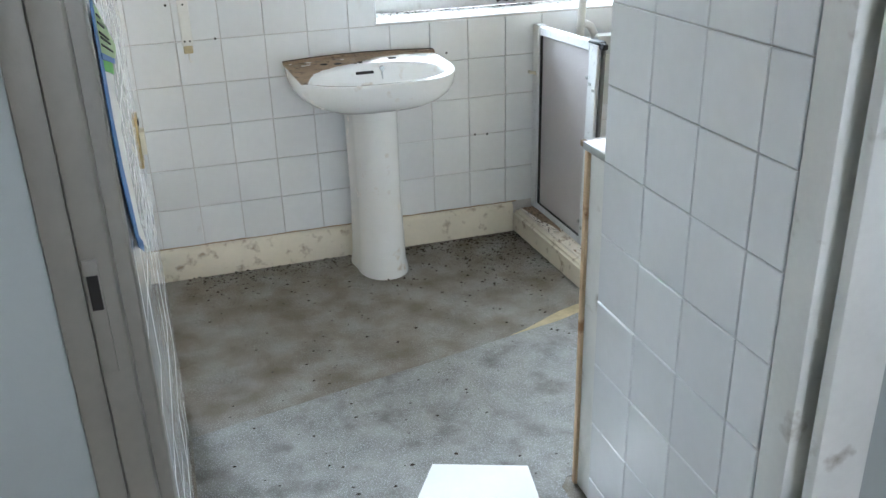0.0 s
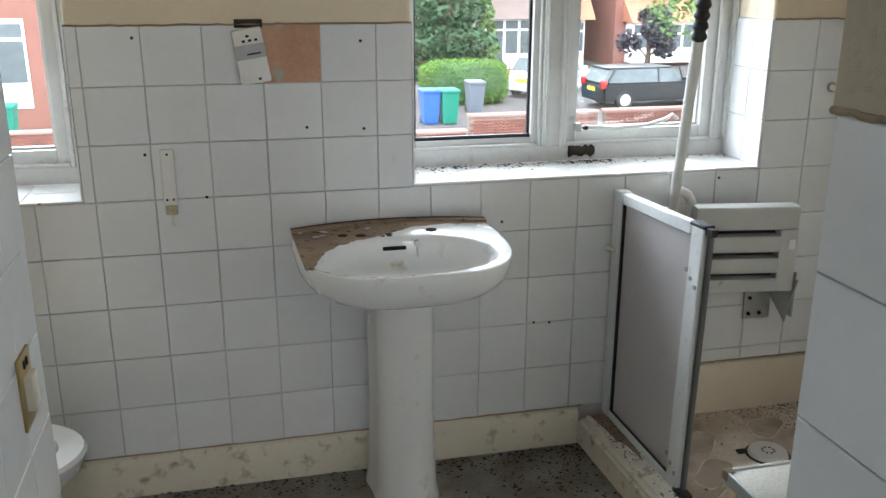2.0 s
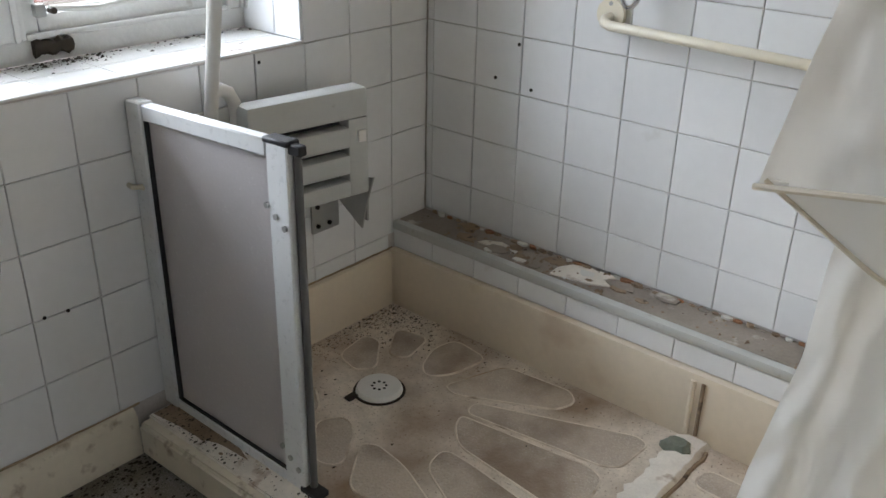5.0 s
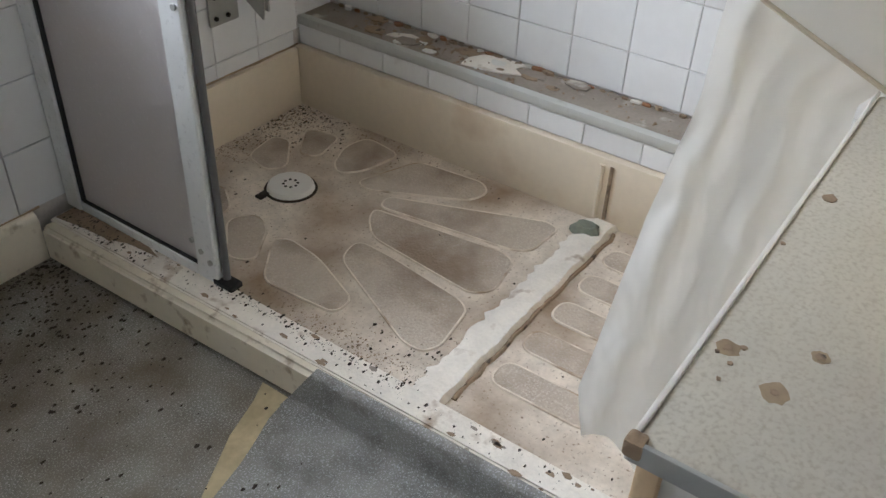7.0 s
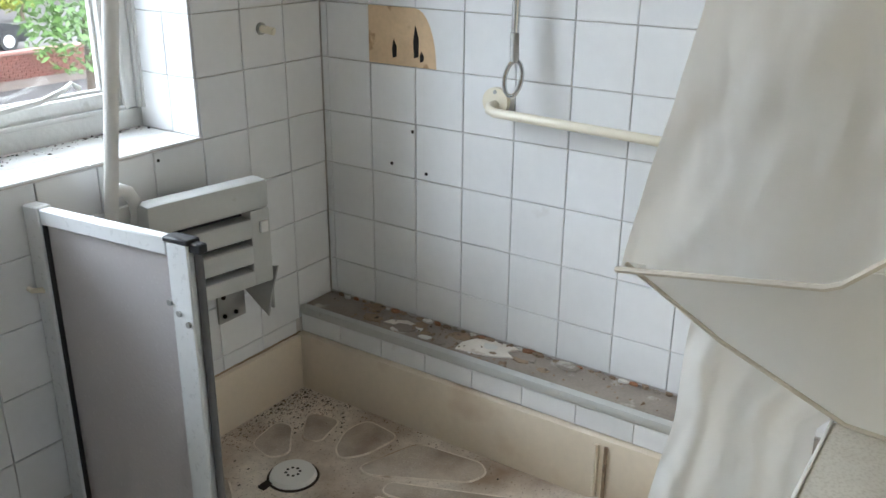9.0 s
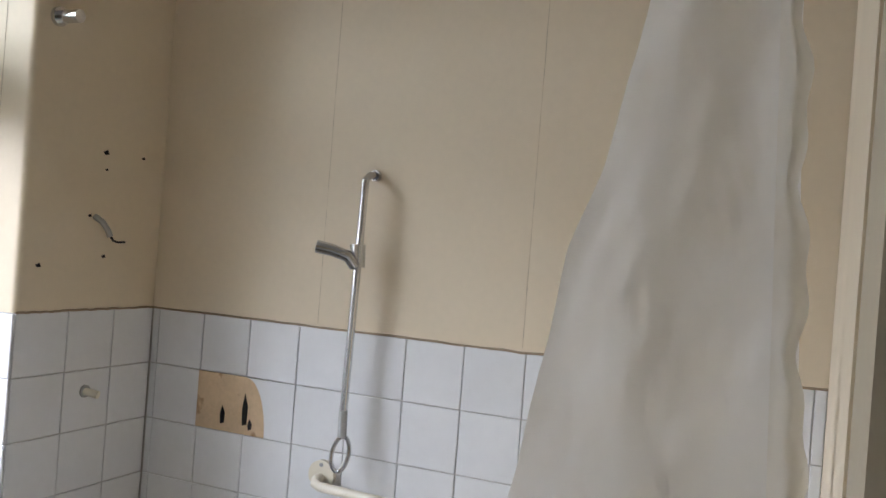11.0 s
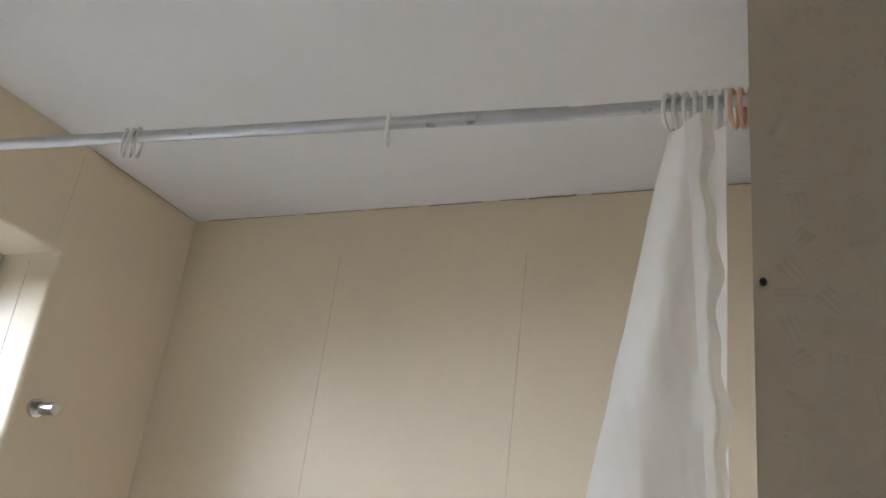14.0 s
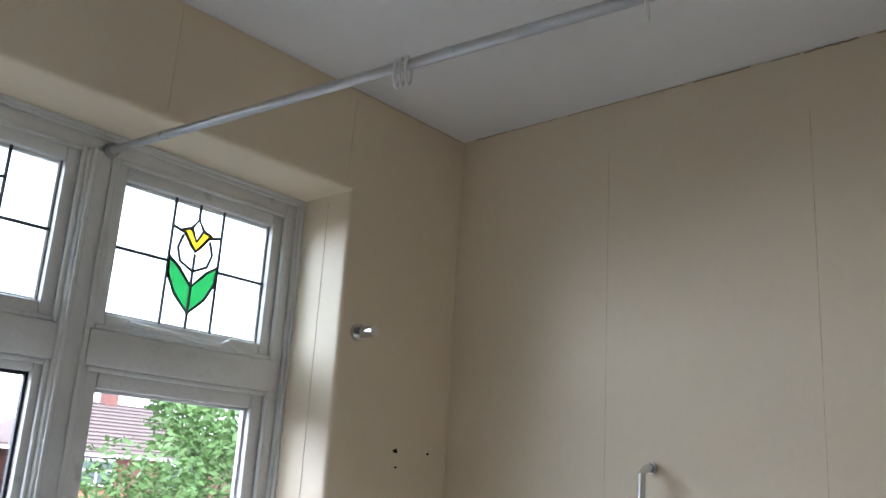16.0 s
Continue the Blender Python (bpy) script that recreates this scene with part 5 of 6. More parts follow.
for k, (ya, za, ln) in enumerate(((-1.815, 1.243, 0.07), (-1.815, 1.232, 0.12), (-1.815, 1.218, 0.19), (-1.80, 1.208, 0.20), (-1.81, 1.199, 0.24))):
    sheet([(ya, za), (ya + ln, za - 0.225 * ln), (ya + ln, za - 0.225 * ln - 0.0028), (ya, za - 0.0030)], DARKHOLE, "text_bar", 0.0068)
r = random.Random(4)
for k, (y, z, q) in enumerate(((-1.78, 1.335, 0.030), (-1.69, 1.333, 0.020), (-1.74, 1.300, 0.034), (-1.64, 1.295, 0.018), (-1.68, 1.268, 0.028), (-1.62, 1.258, 0.018), (-1.57, 1.322, 0.018), (-1.76, 1.268, 0.024))):
    sheet([(y + 1.5 * q * r.uniform(0.5, 1.1) * math.cos(a), z + 0.7 * q * r.uniform(0.5, 1.1) * math.sin(a)) for a in (0, 0.7, 1.5, 2.2, 3.2, 4.0, 4.7, 5.5)], (STEEL, PAPER, PAPER, DEBRIS)[k % 4], "torn_scrap", 0.004 + 0.0004 * k)

# ---- floor litter ----
card = thing("loose_card", -0.02, -1.55, 0.0026, "clean white card lying on the floor", "card")
part("card", prism([(-0.141, -1.411), (0.088, -1.50), (0.06, -1.66), (-0.235, -1.56)], 0.003, "z", 0.0026), WHITEPLASTIC, card)


def scatter(name, n, seed, spots, z, mat, label, smin=0.002, smax=0.008):
    r = random.Random(seed)
    bm = bmesh.new()
    for k in range(n):
        (x0, x1, y0, y1, w) = spots[r.randrange(len(spots))]
        x, y = r.uniform(x0, x1), r.uniform(y0, y1)
        if w:
            y = y1 - abs(r.gauss(0, w))
            if y < y0:
                continue
        s = smin + (smax - smin) * r.random() ** 3
        m = 5
        base = [bm.verts.new((x + s * r.uniform(0.5, 1.3) * math.cos(a), y + s * r.uniform(0.3, 0.9) * math.sin(a), z)) for a in [2 * math.pi * q / m for q in range(m)]]
        tip = bm.verts.new((x, y, z + s * r.uniform(0.3, 0.8)))
        for q in range(m):
            bm.faces.new((base[q], base[(q + 1) % m], tip))
    ob = part(name, bm, mat)
    return tagged(ob, label, "debris", kind="stuff")


scatter("floor_debris", 2400, 2, [(-0.7, 0.64, -2.2, -0.03, 0), (-0.7, 0.64, -1.1, -0.03, 0.22), (-0.7, 0.64, -0.6, -0.025, 0.06), (0.3, 0.652, -0.8, -0.03, 0.25)], 0.0026, DEBRIS, "dark crumbs and flakes scattered over the vinyl", 0.0014, 0.0075)
scatter("kerb_debris", 900, 3, [(0.672, 0.742, -1.5, -0.03, 0.14), (0.672, 0.742, -1.5, -0.03, 0.2), (0.69, 0.742, -1.5, -0.03, 0), (0.715, 0.744, -1.0, -0.5, 0)], 0.1002, DEBRIS, "dark dirt gathered along the kerb top", 0.001, 0.0055)
scatter("tray_debris", 650, 4, [(0.78, 1.5, -1.5, -0.03, 0), (1.2, 1.5, -0.5, -0.02, 0.08), (1.3, 1.5, -0.4, -0.02, 0.2), (0.78, 1.0, -1.0, -0.8, 0)], 0.0525, DEBRIS, "dark crumbs scattered in the shower tray", 0.001, 0.0065)
scatter("sill_debris", 620, 5, [(0.11, 1.2, 0.19, FY - 0.001, 0.008), (0.11, 1.2, 0.10, FY - 0.002, 0.03), (0.11, 0.5, 0.05, FY - 0.002, 0.05), (0.6, 0.8, 0.1, FY - 0.002, 0.04)], SILL + 0.0042, DEBRIS, "dark dirt along the back of the sill", 0.0015, 0.007)
scatter("ledge_debris", 200, 6, [(1.55, 1.66, -1.2, -0.02, 0), (1.55, 1.66, -0.7, -0.15, 0)], 0.3152, GRIME, "plaster crumbs on the ledge", 0.003, 0.012)
kd = part("dirt_patch", prism([(0.672, -0.03), (0.742, -0.03), (0.742, -0.10), (0.728, -0.17), (0.735, -0.26), (0.715, -0.33), (0.708, -0.24), (0.69, -0.19), (0.684, -0.11)], 0.0015, "z", 0.0995), GRIME, kerb, "brown dirt on the kerb top")
r = random.Random(14)
for k in range(34):
    y, x = -r.uniform(0.03, 1.5), r.choice((r.uniform(0.680, 0.70), r.uniform(0.72, 0.742)))
    q = r.uniform(0.003, 0.009)
    part("paint_chip", prism([(x + q * r.uniform(0.4, 0.9) * math.cos(a), y + 1.6 * q * r.uniform(0.5, 1.1) * math.sin(a)) for a in (0, 1, 2.1, 3.1, 4.2, 5.2)], 0.0006, "z", 0.0998), (GRIME, LEDGE, GRIME)[k % 3], kerb)
scum = part("limescale_patch", prism(rounded([(0.80, -0.98), (1.42, -0.985), (1.44, -1.0), (0.80, -1.005)], 0.01), 0.0012, "z", 0.0525), UPSTAND, tray)

scatter("tray_silt", 2600, 9, [(1.15, 1.50, -0.45, -0.018, 0.09), (1.38, 1.503, -0.75, -0.018, 0.25), (0.76, 1.50, -0.20, -0.018, 0.035), (0.75, 0.83, -1.0, -0.52, 0)], 0.0522, GRIME, "brown silt caked in the corners of the tray", 0.001, 0.0045)
part("joint_ridge", tube([(1.503, -0.985, 0.07), (1.503, -0.985, 0.215)], 0.007, 8), UPSTAND, tray)
part("joint_ridge", tube([(1.503, -1.010, 0.07), (1.503, -1.010, 0.215)], 0.005, 8), GRIME, tray)
RAG = material("grey_green_scrap", (0.20, 0.22, 0.18), 0.9, 0.3, 30, 90, 0.4)
rag = thing("scrap_of_cloth", 1.44, -1.0, 0.053, "crumpled grey-green scrap lying in the tray", "scrap")
rr = random.Random(21)
part("scrap", loft([[(1.445 + q * rr.uniform(0.7, 1.2) * math.cos(a), -0.995 + 1.5 * q * rr.uniform(0.7, 1.2) * math.sin(a), z) for a in [k * 0.628 for k in range(10)]] for q, z in ((0.030, 0.052), (0.028, 0.068), (0.016, 0.078), (0.006, 0.074))]), RAG, rag)

# ---- outside ----
GZ = -2.8
ASPHALT = material("tarmac", (0.075, 0.068, 0.068), 0.9, 0.18, 0.6, 20, 0.2)
BRICK = material("red_brick", (0.17, 0.06, 0.045), 0.85, 0.3, 3, 14, 0.3, rand=0.18)
FARBRICK = material("far_red_brick", (0.22, 0.095, 0.075), 0.85, 0.2, 2, 10, 0.3)
MORTAR = material("grey_mortar", (0.20, 0.16, 0.14), 0.9, 0.2, 6, 40, 0.3)
COPING = material("pink_coping", (0.36, 0.19, 0.16), 0.85, 0.15, 3, 20, 0.2)
ROOF = material("grey_brown_roof_tile", (0.16, 0.12, 0.11), 0.85, 0.25, 3, 14, 0.3)
REDROOF = material("red_clay_roof", (0.38, 0.16, 0.10), 0.85, 0.25, 3, 14, 0.3)
RENDERW = material("white_upvc", (0.80, 0.80, 0.80), 0.5, 0.04, 2, 10, 0.02)
DARKGLASS = material("far_window_glass", (0.08, 0.10, 0.11), 0.25, 0.3, 1.2, 6, 0.0)
LEAFA = material("hedge_leaf", (0.10, 0.20, 0.02), 0.6, 0.4, 5, 30, 0.2)
LEAFB = material("tree_leaf", (0.10, 0.19, 0.045), 0.6, 0.4, 2, 20, 0.2)
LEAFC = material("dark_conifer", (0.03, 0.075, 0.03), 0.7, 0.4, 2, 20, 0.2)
LEAFD = material("purple_bush_leaf", (0.04, 0.035, 0.05), 0.7, 0.4, 3, 20, 0.2)
LEAFE = material("yellow_green_leaf", (0.28, 0.30, 0.03), 0.6, 0.3, 3, 20, 0.2)
BARK = material("bark", (0.09, 0.065, 0.045), 0.95, 0.3, 8, 40, 0.5)
tagged(part("ground", box(-400, 0.36, GZ - 0.5, 400, 800, GZ), ASPHALT), "grey tarmac street and driveways", "ground", kind="structure")
tagged(part("house_base", box(-2.1, -4.7, GZ, 1.9, 0.30, -0.12), FARBRICK), "brick lower storey under the bathroom", "wall", kind="structure")


def brick_wall(x0, x1, y, ztop, label):
    w = thing("garden_wall", x0, y, GZ, label, "garden wall", kind="structure")
    part("core", box(x0, y + 0.01, GZ, x1, y + 0.22, ztop - 0.08), MORTAR, w)
    me = None
    rows = int((ztop - 0.08 - GZ) / 0.075)
    lo = max(0, rows - 8)
    for rr in range(lo, rows):
        x = x0 + (0.11 if rr % 2 else 0)
        while x < x1 - 0.2:
            if me is None:
                bmb = box(0.005, 0, 0.005, 0.215, 0.03, 0.070, 0.004, 1)
                me = bpy.data.meshes.new("brick")
                bmb.to_mesh(me)
                bmb.free()
                me.materials.append(BRICK)
            b = new("brick", me)
            b.parent = w
            b.matrix_parent_inverse = Matrix.Translation(-w.location)
            b.location = (x, y - 0.012, GZ + rr * 0.075)
            x += 0.225
    part("coping", box(x0 - 0.03, y - 0.04, ztop - 0.08, x1 + 0.03, y + 0.27, ztop, 0.02), COPING, w, "pink coping stones")


brick_wall(5.55, 9.1, 19.5, -1.90, "low red brick garden wall with pink coping")
brick_wall(9.3, 14.6, 19.5, -1.88, "low red brick garden wall with pink coping")
brick_wall(2.6, 5.4, 19.3, -2.25, "lower red brick garden wall with pink coping")
brick_wall(-9.0, -4.2, 20.5, -2.1, "low red brick wall beside the drive")


def wheelie_bin(x, y, mat, label, s=1.0):
    b = thing("wheelie_bin", x, y, GZ, label, "wheelie bin", "wheelie bins")
    part("body", loft([[(x + sx2 * w, y + sy * d, GZ + z) for sx2, sy in ((-1, -1), (1, -1), (1, 1), (-1, 1))] for w, d, z in ((0.21 * s, 0.25 * s, 0.03), (0.27 * s, 0.33 * s, 0.95 * s))]), mat, b)
    part("lid", box(x - 0.30 * s, y - 0.38 * s, GZ + 0.95 * s, x + 0.30 * s, y + 0.36 * s, GZ + 1.06 * s, 0.04), mat, b)
    part("handle", tube([(x - 0.2, y + 0.38 * s, GZ + 0.98 * s), (x + 0.2, y + 0.38 * s, GZ + 0.98 * s)], 0.02, 8), BLACK, b)
    for q in (-1, 1):
        part("wheel", cyl(x + q * 0.22 * s - 0.02, y + 0.27 * s, GZ + 0.1, 0.1, 0.05, "x", 14), BLACK, b)


BLUEBIN = material("blue_bin_plastic", (0.02, 0.10, 0.45), 0.45, 0.06, 5, 40, 0.02)
GREENBIN = material("green_bin_plastic", (0.01, 0.19, 0.13), 0.45, 0.06, 5, 40, 0.02)
GREYBIN = material("grey_bin_plastic", (0.12, 0.14, 0.18), 0.45, 0.06, 5, 40, 0.02)
LBLUEBIN = material("light_blue_bin_plastic", (0.03, 0.28, 0.50), 0.45, 0.06, 5, 40, 0.02)
wheelie_bin(5.45, 23.9, BLUEBIN, "blue wheelie bin with closed lid")
wheelie_bin(6.02, 23.8, GREENBIN, "teal green wheelie bin with closed lid")
wheelie_bin(7.40, 25.8, GREYBIN, "grey wheelie bin by the hedge")
wheelie_bin(11.25, 27.3, LBLUEBIN, "light blue wheelie bin beside the cars")
wheelie_bin(-6.3, 23.0, GREENBIN, "teal green wheelie bin by the brick house")


def leaves(name, parent, mat, n, seed, inside, size, label=""):
    """Small folded leaves at random places for which inside() gives a point."""
    r = random.Random(seed)
    vs, fs = [], []
    for k in range(n):
        p = inside(r)
        if p is None:
            continue
        d = Vector((r.uniform(-1, 1), r.uniform(-1, 1), r.uniform(-0.7, 0.7))).normalized()
        q = d.cross(Vector((r.uniform(-1, 1), r.uniform(-1, 1), r.uniform(-1, 1)))).normalized()
        s = size * r.uniform(0.6, 1.4)
        i = len(vs)
        vs += [tuple(p - d * s), tuple(p + q * s * 0.45 + Vector((0, 0, 0.1 * s))), tuple(p + d * s), tuple(p - q * s * 0.45 + Vector((0, 0, 0.1 * s)))]
        fs += [(i, i + 1, i + 2), (i, i + 2, i + 3)]
    me = bpy.data.meshes.new(name)
    me.from_pydata(vs, [], fs)
    me.materials.append(mat)
    ob = new(name, me)
    ob.parent = parent
    ob.matrix_parent_inverse = Matrix.Translation(-parent.location)
    if label:
        tagged(ob, label)
    return ob


hedge = thing("hedge", 7.6, 28.2, GZ, "clipped bright green rounded hedge", "hedge")
# solid core in dark conifer green: shade between the leaves put into colour
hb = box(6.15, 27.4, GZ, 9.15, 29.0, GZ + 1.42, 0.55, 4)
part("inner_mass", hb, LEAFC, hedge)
def on_hedge(r):
    p = Vector((r.uniform(-1, 1), r.uniform(-1, 1), r.uniform(-0.9, 1)))
    m = (abs(p.x) ** 4 + abs(p.y) ** 4 + abs(p.z) ** 4) ** 0.25
    p /= m
    return Vector((7.65 + p.x * 1.53, 28.2 + p.y * 0.83, GZ + 0.74 + p.z * 0.74)) + Vector((r.gauss(0, 0.03), r.gauss(0, 0.03), r.gauss(0, 0.03)))
leaves("leaf_mass", hedge, LEAFA, 7000, 1, on_hedge, 0.05)


def tree(x, y, h0, h1, rad, mat, n, seed, label, size=0.11, cone=False, squash=1.0):
    t = thing("tree", x, y, GZ, label, "tree")
    r = random.Random(seed)
    part("trunk", tube([(x, y, GZ), (x + 0.1, y, GZ + (h1 - GZ) * 0.4), (x - 0.05, y + 0.1, GZ + (h1 - GZ) * 0.85)], 0.16 if not cone else 0.1, 10, taper=0.04), BARK, t)
    clumps = []
    for k in range(9):
        a, q = r.uniform(0, 6.28), r.uniform(0.25, 0.8)
        c = Vector((x + rad * q * math.cos(a), y + rad * q * math.sin(a), h0 + (h1 - h0) * r.uniform(0.1, 0.95)))
        clumps.append((c, rad * r.uniform(0.28, 0.5)))
        if not cone:
            s0 = Vector((x, y, GZ + (c.z - GZ) * 0.6))
            part("limb", tube([s0, s0.lerp(c, 0.5) + Vector((0, 0, 0.15)), c], 0.05, 7, taper=0.012), BARK, t)
    def inside(r):
        if cone:
            v = r.random() ** 1.4
            rr = rad * (1 - v) * (0.55 + 0.45 * r.random()) * (1 + 0.25 * math.sin(v * 40))
            a = r.uniform(0, 6.28)
            return Vector((x + rr * math.cos(a), y + rr * math.sin(a), h0 + (h1 - h0) * v))
        c, q = clumps[r.randrange(len(clumps))]
        d = Vector((r.gauss(0, 1), r.gauss(0, 1), r.gauss(0, 0.75))).normalized() * q * r.random() ** 0.4
        return c + d
    leaves("crown", t, mat, n, seed + 50, inside, size)


tree(12.4, 17.0, -1.5, 4.0, 2.8, LEAFB, 9000, 3, "green broadleaf street tree with an airy crown", 0.10)
tree(9.0, 37.0, GZ + 0.1, 5.5, 2.6, LEAFC, 9000, 4, "tall dark green garden conifer", 0.16, True)
tree(11.35, 38.2, GZ + 0.1, 2.6, 0.75, LEAFB, 2600, 5, "slim pale green columnar cypress", 0.10, True)
tree(18.0, 35.0, -2.2, 0.4, 1.3, LEAFD, 3600, 6, "dark purple-leaved bush before a bay window", 0.12)
tree(20.3, 33.0, -2.3, -1.0, 1.0, LEAFE, 1500, 7, "low yellow-green garden shrub", 0.10)
tree(-12.5, 30.0, -2.0, 2.5, 2.2, LEAFB, 2600, 8, "green tree behind the brick house", 0.15)


def car(name, x, y, yaw, paint, label, length=4.35, estate=True, roof=1.48):
    c = thing(name, x, y, GZ, label, "car")
    M = Matrix.Translation((x, y, GZ)) @ Matrix.Rotation(yaw, 4, "Z")
    def put(bm):
        bmesh.ops.transform(bm, matrix=M, verts=bm.verts)
        return bm
    hl = length / 2
    body = [(-hl, 0.35), (-hl + 0.05, 0.25), (hl - 0.1, 0.25), (hl, 0.45), (hl - 0.08, 0.72), (hl - 1.0, 0.90), (-hl + 0.25, 0.95), (-hl + 0.02, 0.85)]
    b1 = prism(body, 1.74, "y", -0.87)
    bmesh.ops.bevel(b1, geom=list(b1.edges), offset=0.09, segments=2, affect="EDGES")
    part("body", put(b1), paint, c)
    tail = -hl + 0.12 if estate else -hl + 0.5
    ring0 = [(tail - 0.05, -0.80, 0.90), (hl - 0.95, -0.80, 0.88), (hl - 0.95, 0.80, 0.88), (tail - 0.05, 0.80, 0.90)]
    ring1 = [(tail + 0.22, -0.64, roof - 0.04), (hl - 1.85, -0.64, roof - 0.04), (hl - 1.85, 0.64, roof - 0.04), (tail + 0.22, 0.64, roof - 0.04)]
    part("glasshouse", put(loft([ring0, ring1])), DARKGLASS, c, "dark car windows")
    rf = box(tail + 0.16, -0.66, roof - 0.05, hl - 1.8, 0.66, roof + 0.01, 0.02)
    part("roof", put(rf), paint, c)
    for s in (-1, 1):
        for px in (tail + 0.10, -0.1, hl - 1.4):
            pb = tube([(px, s * 0.80, 0.90), (px * 0.85 + 0.02, s * 0.66, roof - 0.02)], 0.035, 6)
            part("pillar", put(pb), paint, c)
        part("tail_lamp", put(box(-hl - 0.01, s * 0.74 - 0.12, 0.72, -hl + 0.16, s * 0.74 + 0.10, 0.98, 0.02)), REDLAMP, c, "red tail lamp")
        part("mirror", put(box(hl - 1.45, s * 0.95 - 0.09, 0.92, hl - 1.3, s * 0.95 + 0.09, 1.05, 0.03)), paint, c)
        for px in (-hl + 0.85, hl - 0.85):
            w = part("wheel", put(cyl(px, s * 0.80 - 0.1, 0.32, 0.32, 0.2, "y", 22)), BLACK, c)
            part("rim", put(cyl(px, s * 0.80 - 0.11, 0.32, 0.2, 0.22, "y", 16)), ALU, c)
    part("number_plate", put(box(-hl - 0.02, -0.26, 0.60, -hl + 0.02, 0.26, 0.72)), PLATE, c, "yellow number plate")


REDLAMP = material("red_lamp", (0.45, 0.02, 0.02), 0.25, 0.1, 5, 30, 0.0)
PLATE = material("yellow_plate", (0.70, 0.55, 0.05), 0.5, 0.05, 5, 30, 0.0)
WHITECAR = material("white_car_paint", (0.78, 0.79, 0.80), 0.2, 0.03, 2, 10, 0.0, coat=0.6)
BLACKCAR = material("black_car_paint", (0.008, 0.009, 0.012), 0.35, 0.1, 2, 10, 0.0, coat=0.15)
car("white_car", 11.75, 30.2, radians(38), WHITECAR, "white hatchback parked on the drive", 4.3, False, 1.46)
car("black_car", 13.9, 26.3, radians(4), BLACKCAR, "black people carrier parked in front of the house", 4.5, True, 1.38)


def house(x0, x1, y0, eaves, ridge, roofmat, label, bays, hip=3.0, depth=9.0):
    h = thing("house", (x0 + x1) / 2, y0, GZ, label, "house")
    part("wall", box(x0, y0, GZ, x1, y0 + depth, eaves), FARBRICK, h)
    o = 0.4
    a = [(x0 - o, y0 - o, eaves), (x1 + o, y0 - o, eaves), (x1 + o, y0 + depth + o, eaves), (x0 - o, y0 + depth + o, eaves)]
    ym = y0 + depth / 2
    b = [(x0 + hip, ym - 0.05, ridge), (x1 - hip, ym - 0.05, ridge), (x1 - hip, ym + 0.05, ridge), (x0 + hip, ym + 0.05, ridge)]
    rf = part("roof", loft([a, b]), roofmat, h)
    for k in range(14):
        t = (k + 0.5) / 14
        p = [Vector(a[0]).lerp(Vector(b[0]), t), Vector(a[1]).lerp(Vector(b[1]), t)]
        part("tile_course", tube([p[0] + Vector((0, -0.02, 0.03)), p[1] + Vector((0, -0.02, 0.03))], 0.035, 4), roofmat, h)
    part("gutter", box(x0 - o, y0 - o - 0.1, eaves - 0.14, x1 + o, y0 - o + 0.02, eaves + 0.02, 0.02), RENDERW, h, "white gutter and fascia")
    part("chimney", box((x0 + x1) / 2 - 0.4, ym - 0.3, ridge - 1.0, (x0 + x1) / 2 + 0.4, ym + 0.3, ridge + 1.1, 0.03), FARBRICK, h)
    for bx0, bx1, z0, z1, proud, door in bays:
        n = max(1, round((bx1 - bx0) / 0.85))
        fr = part("bay", box(bx0, y0 - proud, z0, bx1, y0 - 0.001, z1, 0.02), RENDERW, h, "white framed window bay")
        wv = (bx1 - bx0) / n
        for k in range(n):
            low = z0 + (0.15 if door == k else 0.75 if z1 - z0 > 1.9 else 0.12)
            part("pane", box(bx0 + k * wv + 0.07, y0 - proud - 0.015, low, bx0 + (k + 1) * wv - 0.07, y0 - proud + 0.001, z1 - 0.62), DARKGLASS, fr)
            part("pane", box(bx0 + k * wv + 0.07, y0 - proud - 0.015, z1 - 0.52, bx0 + (k + 1) * wv - 0.07, y0 - proud + 0.001, z1 - 0.14), DARKGLASS, fr)
    return h


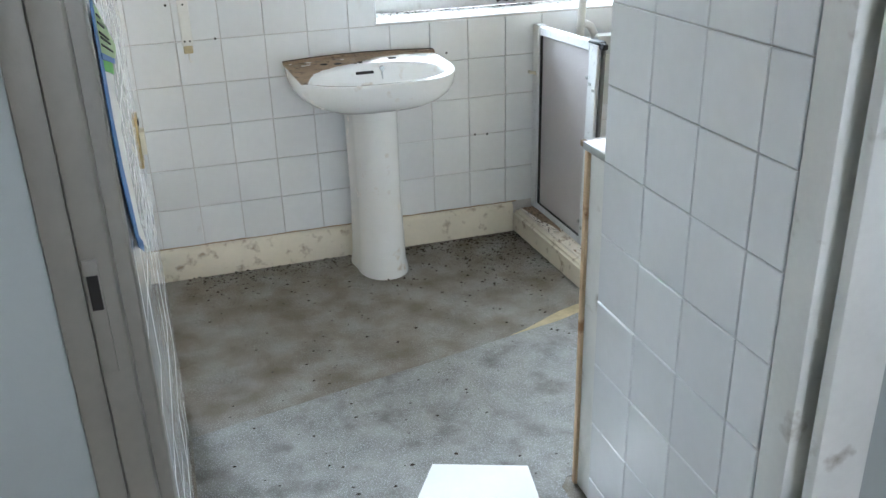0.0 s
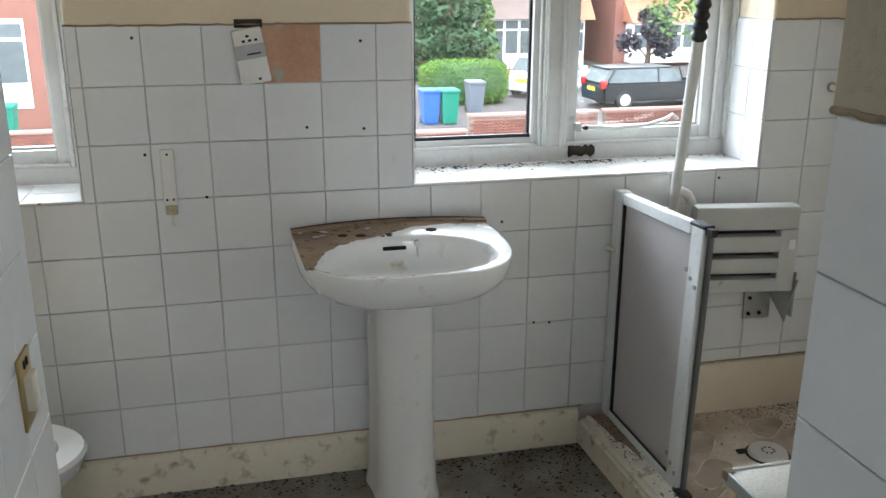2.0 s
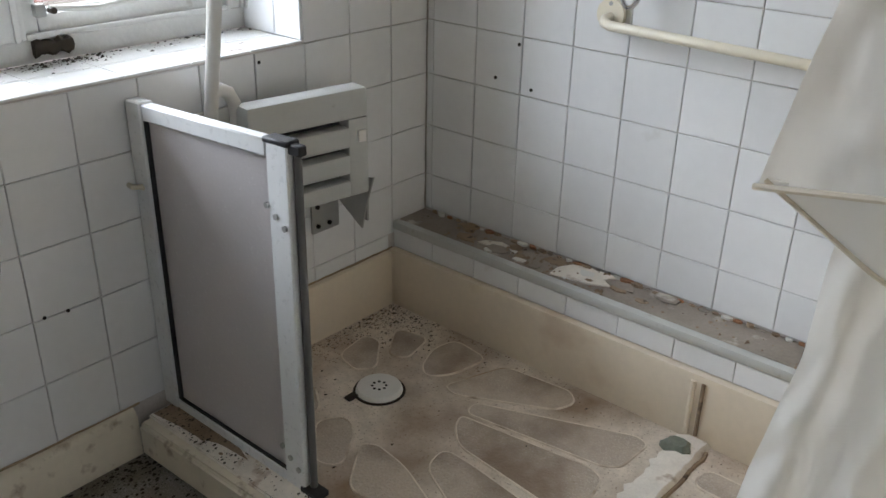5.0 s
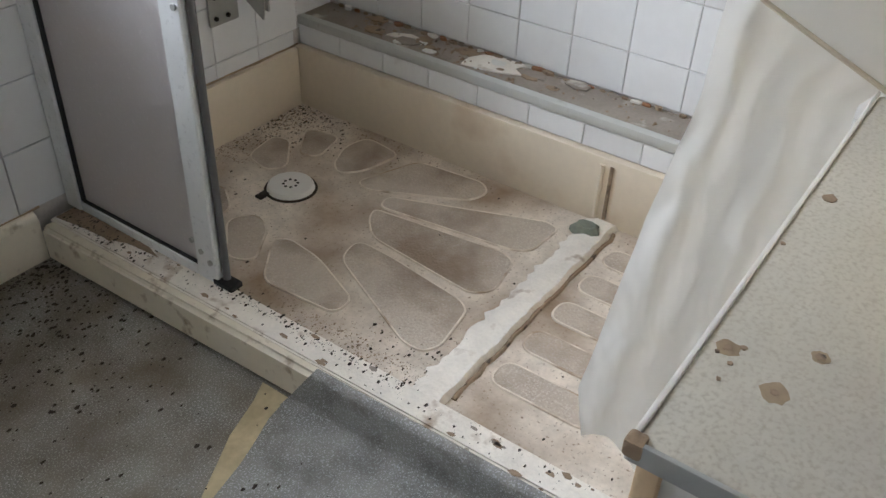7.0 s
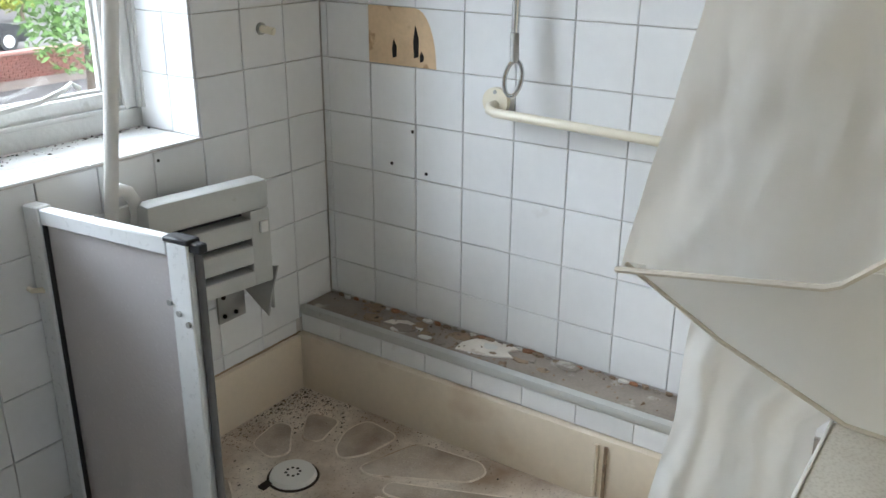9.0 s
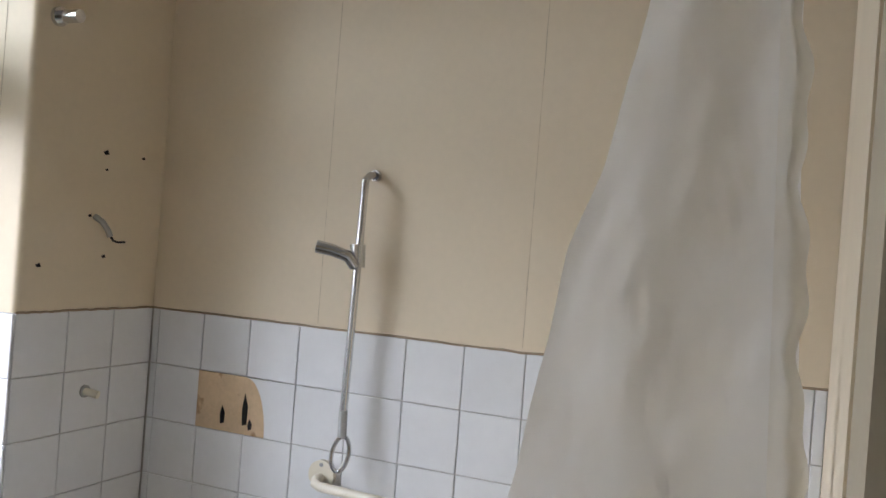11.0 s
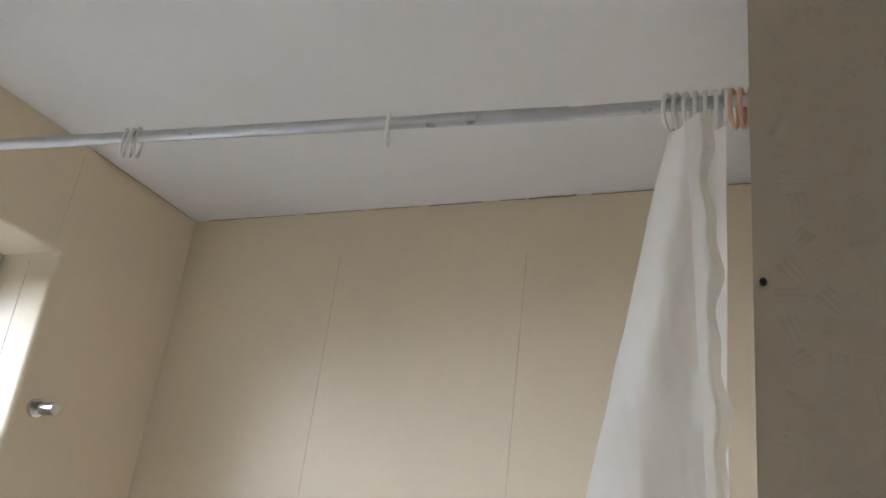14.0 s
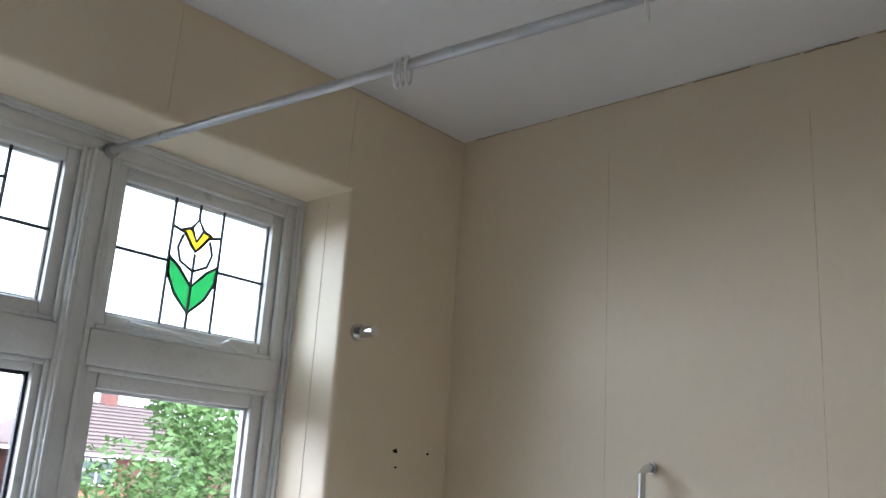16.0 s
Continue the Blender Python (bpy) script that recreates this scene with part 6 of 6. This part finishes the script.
hA = house(5.0, 17.4, 41.0, 2.3, 5.6, ROOF, "red brick semi-detached house with a white glazed porch", [(11.2, 14.2, GZ, -0.35, 1.3, 1), (14.3, 17.2, GZ, -0.5, 0.5, -1), (12.2, 14.0, 0.75, 2.0, 0.15, -1), (6.2, 8.6, 0.4, 2.0, 0.3, -1)])
part("porch_roof", prism([(39.2, -0.40), (41.0, 0.75), (41.0, -0.40)], 3.4, "x", 11.0), ROOF, hA)
part("lean_to_roof", prism([(40.1, -0.50), (41.0, 0.6), (41.0, -0.50)], 3.2, "x", 14.4), REDROOF, hA, "red tiled lean-to roof")
hB = house(18.6, 30.0, 40.0, 2.2, 5.0, ROOF, "red brick house with white bay windows", [(19.2, 24.6, GZ + 0.2, -0.6, 0.9, -1), (19.8, 22.6, 0.7, 2.0, 0.3, -1), (25.6, 27.6, 0.7, 2.0, 0.2, -1)])
part("bay_roof", prism([(38.8, -0.60), (40.0, 0.5), (40.0, -0.60)], 5.8, "x", 19.0), REDROOF, hB, "red tiled bay roof")
house(-15.0, -5.2, 25.5, 2.4, 5.4, ROOF, "red brick house with white window frames", [(-6.9, -6.05, -2.2, 0.35, 0.05, -1), (-9.6, -7.6, -1.9, -0.2, 0.3, -1)], depth=8.0)
house(34.0, 46.0, 44.0, 2.2, 5.2, ROOF, "red brick house farther along the street", [(36.0, 39.0, GZ + 0.3, -0.6, 0.6, -1), (36.2, 38.8, 0.6, 1.9, 0.2, -1)])

# ---- tiling ----
cols = [T * k for k in range(-13, 11)] + [XE]
lay_tiles(wall_north, "-y", 0.005, [c for c in cols], rowz[3:8] + [SKIRT_TOP], skip=lambda x, z: x > 0.755 and z < rowz[7])
upper = sorted([c for c in cols if -0.77 < c < 0.05] + [W2[1], W1[0]] + [c for c in cols if c > 1.22] + [W1[1]])
lay_tiles(wall_north, "-y", 0.005, upper, rowz[:4], skip=lambda x, z: W1[0] < x < W1[1] or (-0.304 < x < -0.152 and z > rowz[1]))
ecols = [-0.002, -0.024] + [-0.024 - T * k for k in range(1, 12)]
lay_tiles(wall_east, "-x", XE + 0.005, ecols + [YA], rowz[:7] + [0.318], skip=lambda y, z: rowz[2] < z < rowz[1] and -0.48 < y < -0.176)
pcols = [YA - 0.006] + [-1.881 - T * k for k in range(3)] + [-2.27]
lay_tiles(wall_partition, "-x", XP + 0.005, pcols, rowz + [0.0])
lay_tiles(wall_left, "+x", XL - 0.005, [-2.27] + [-0.915 - T * k for k in range(8, -1, -1)], rowz + [0.0])
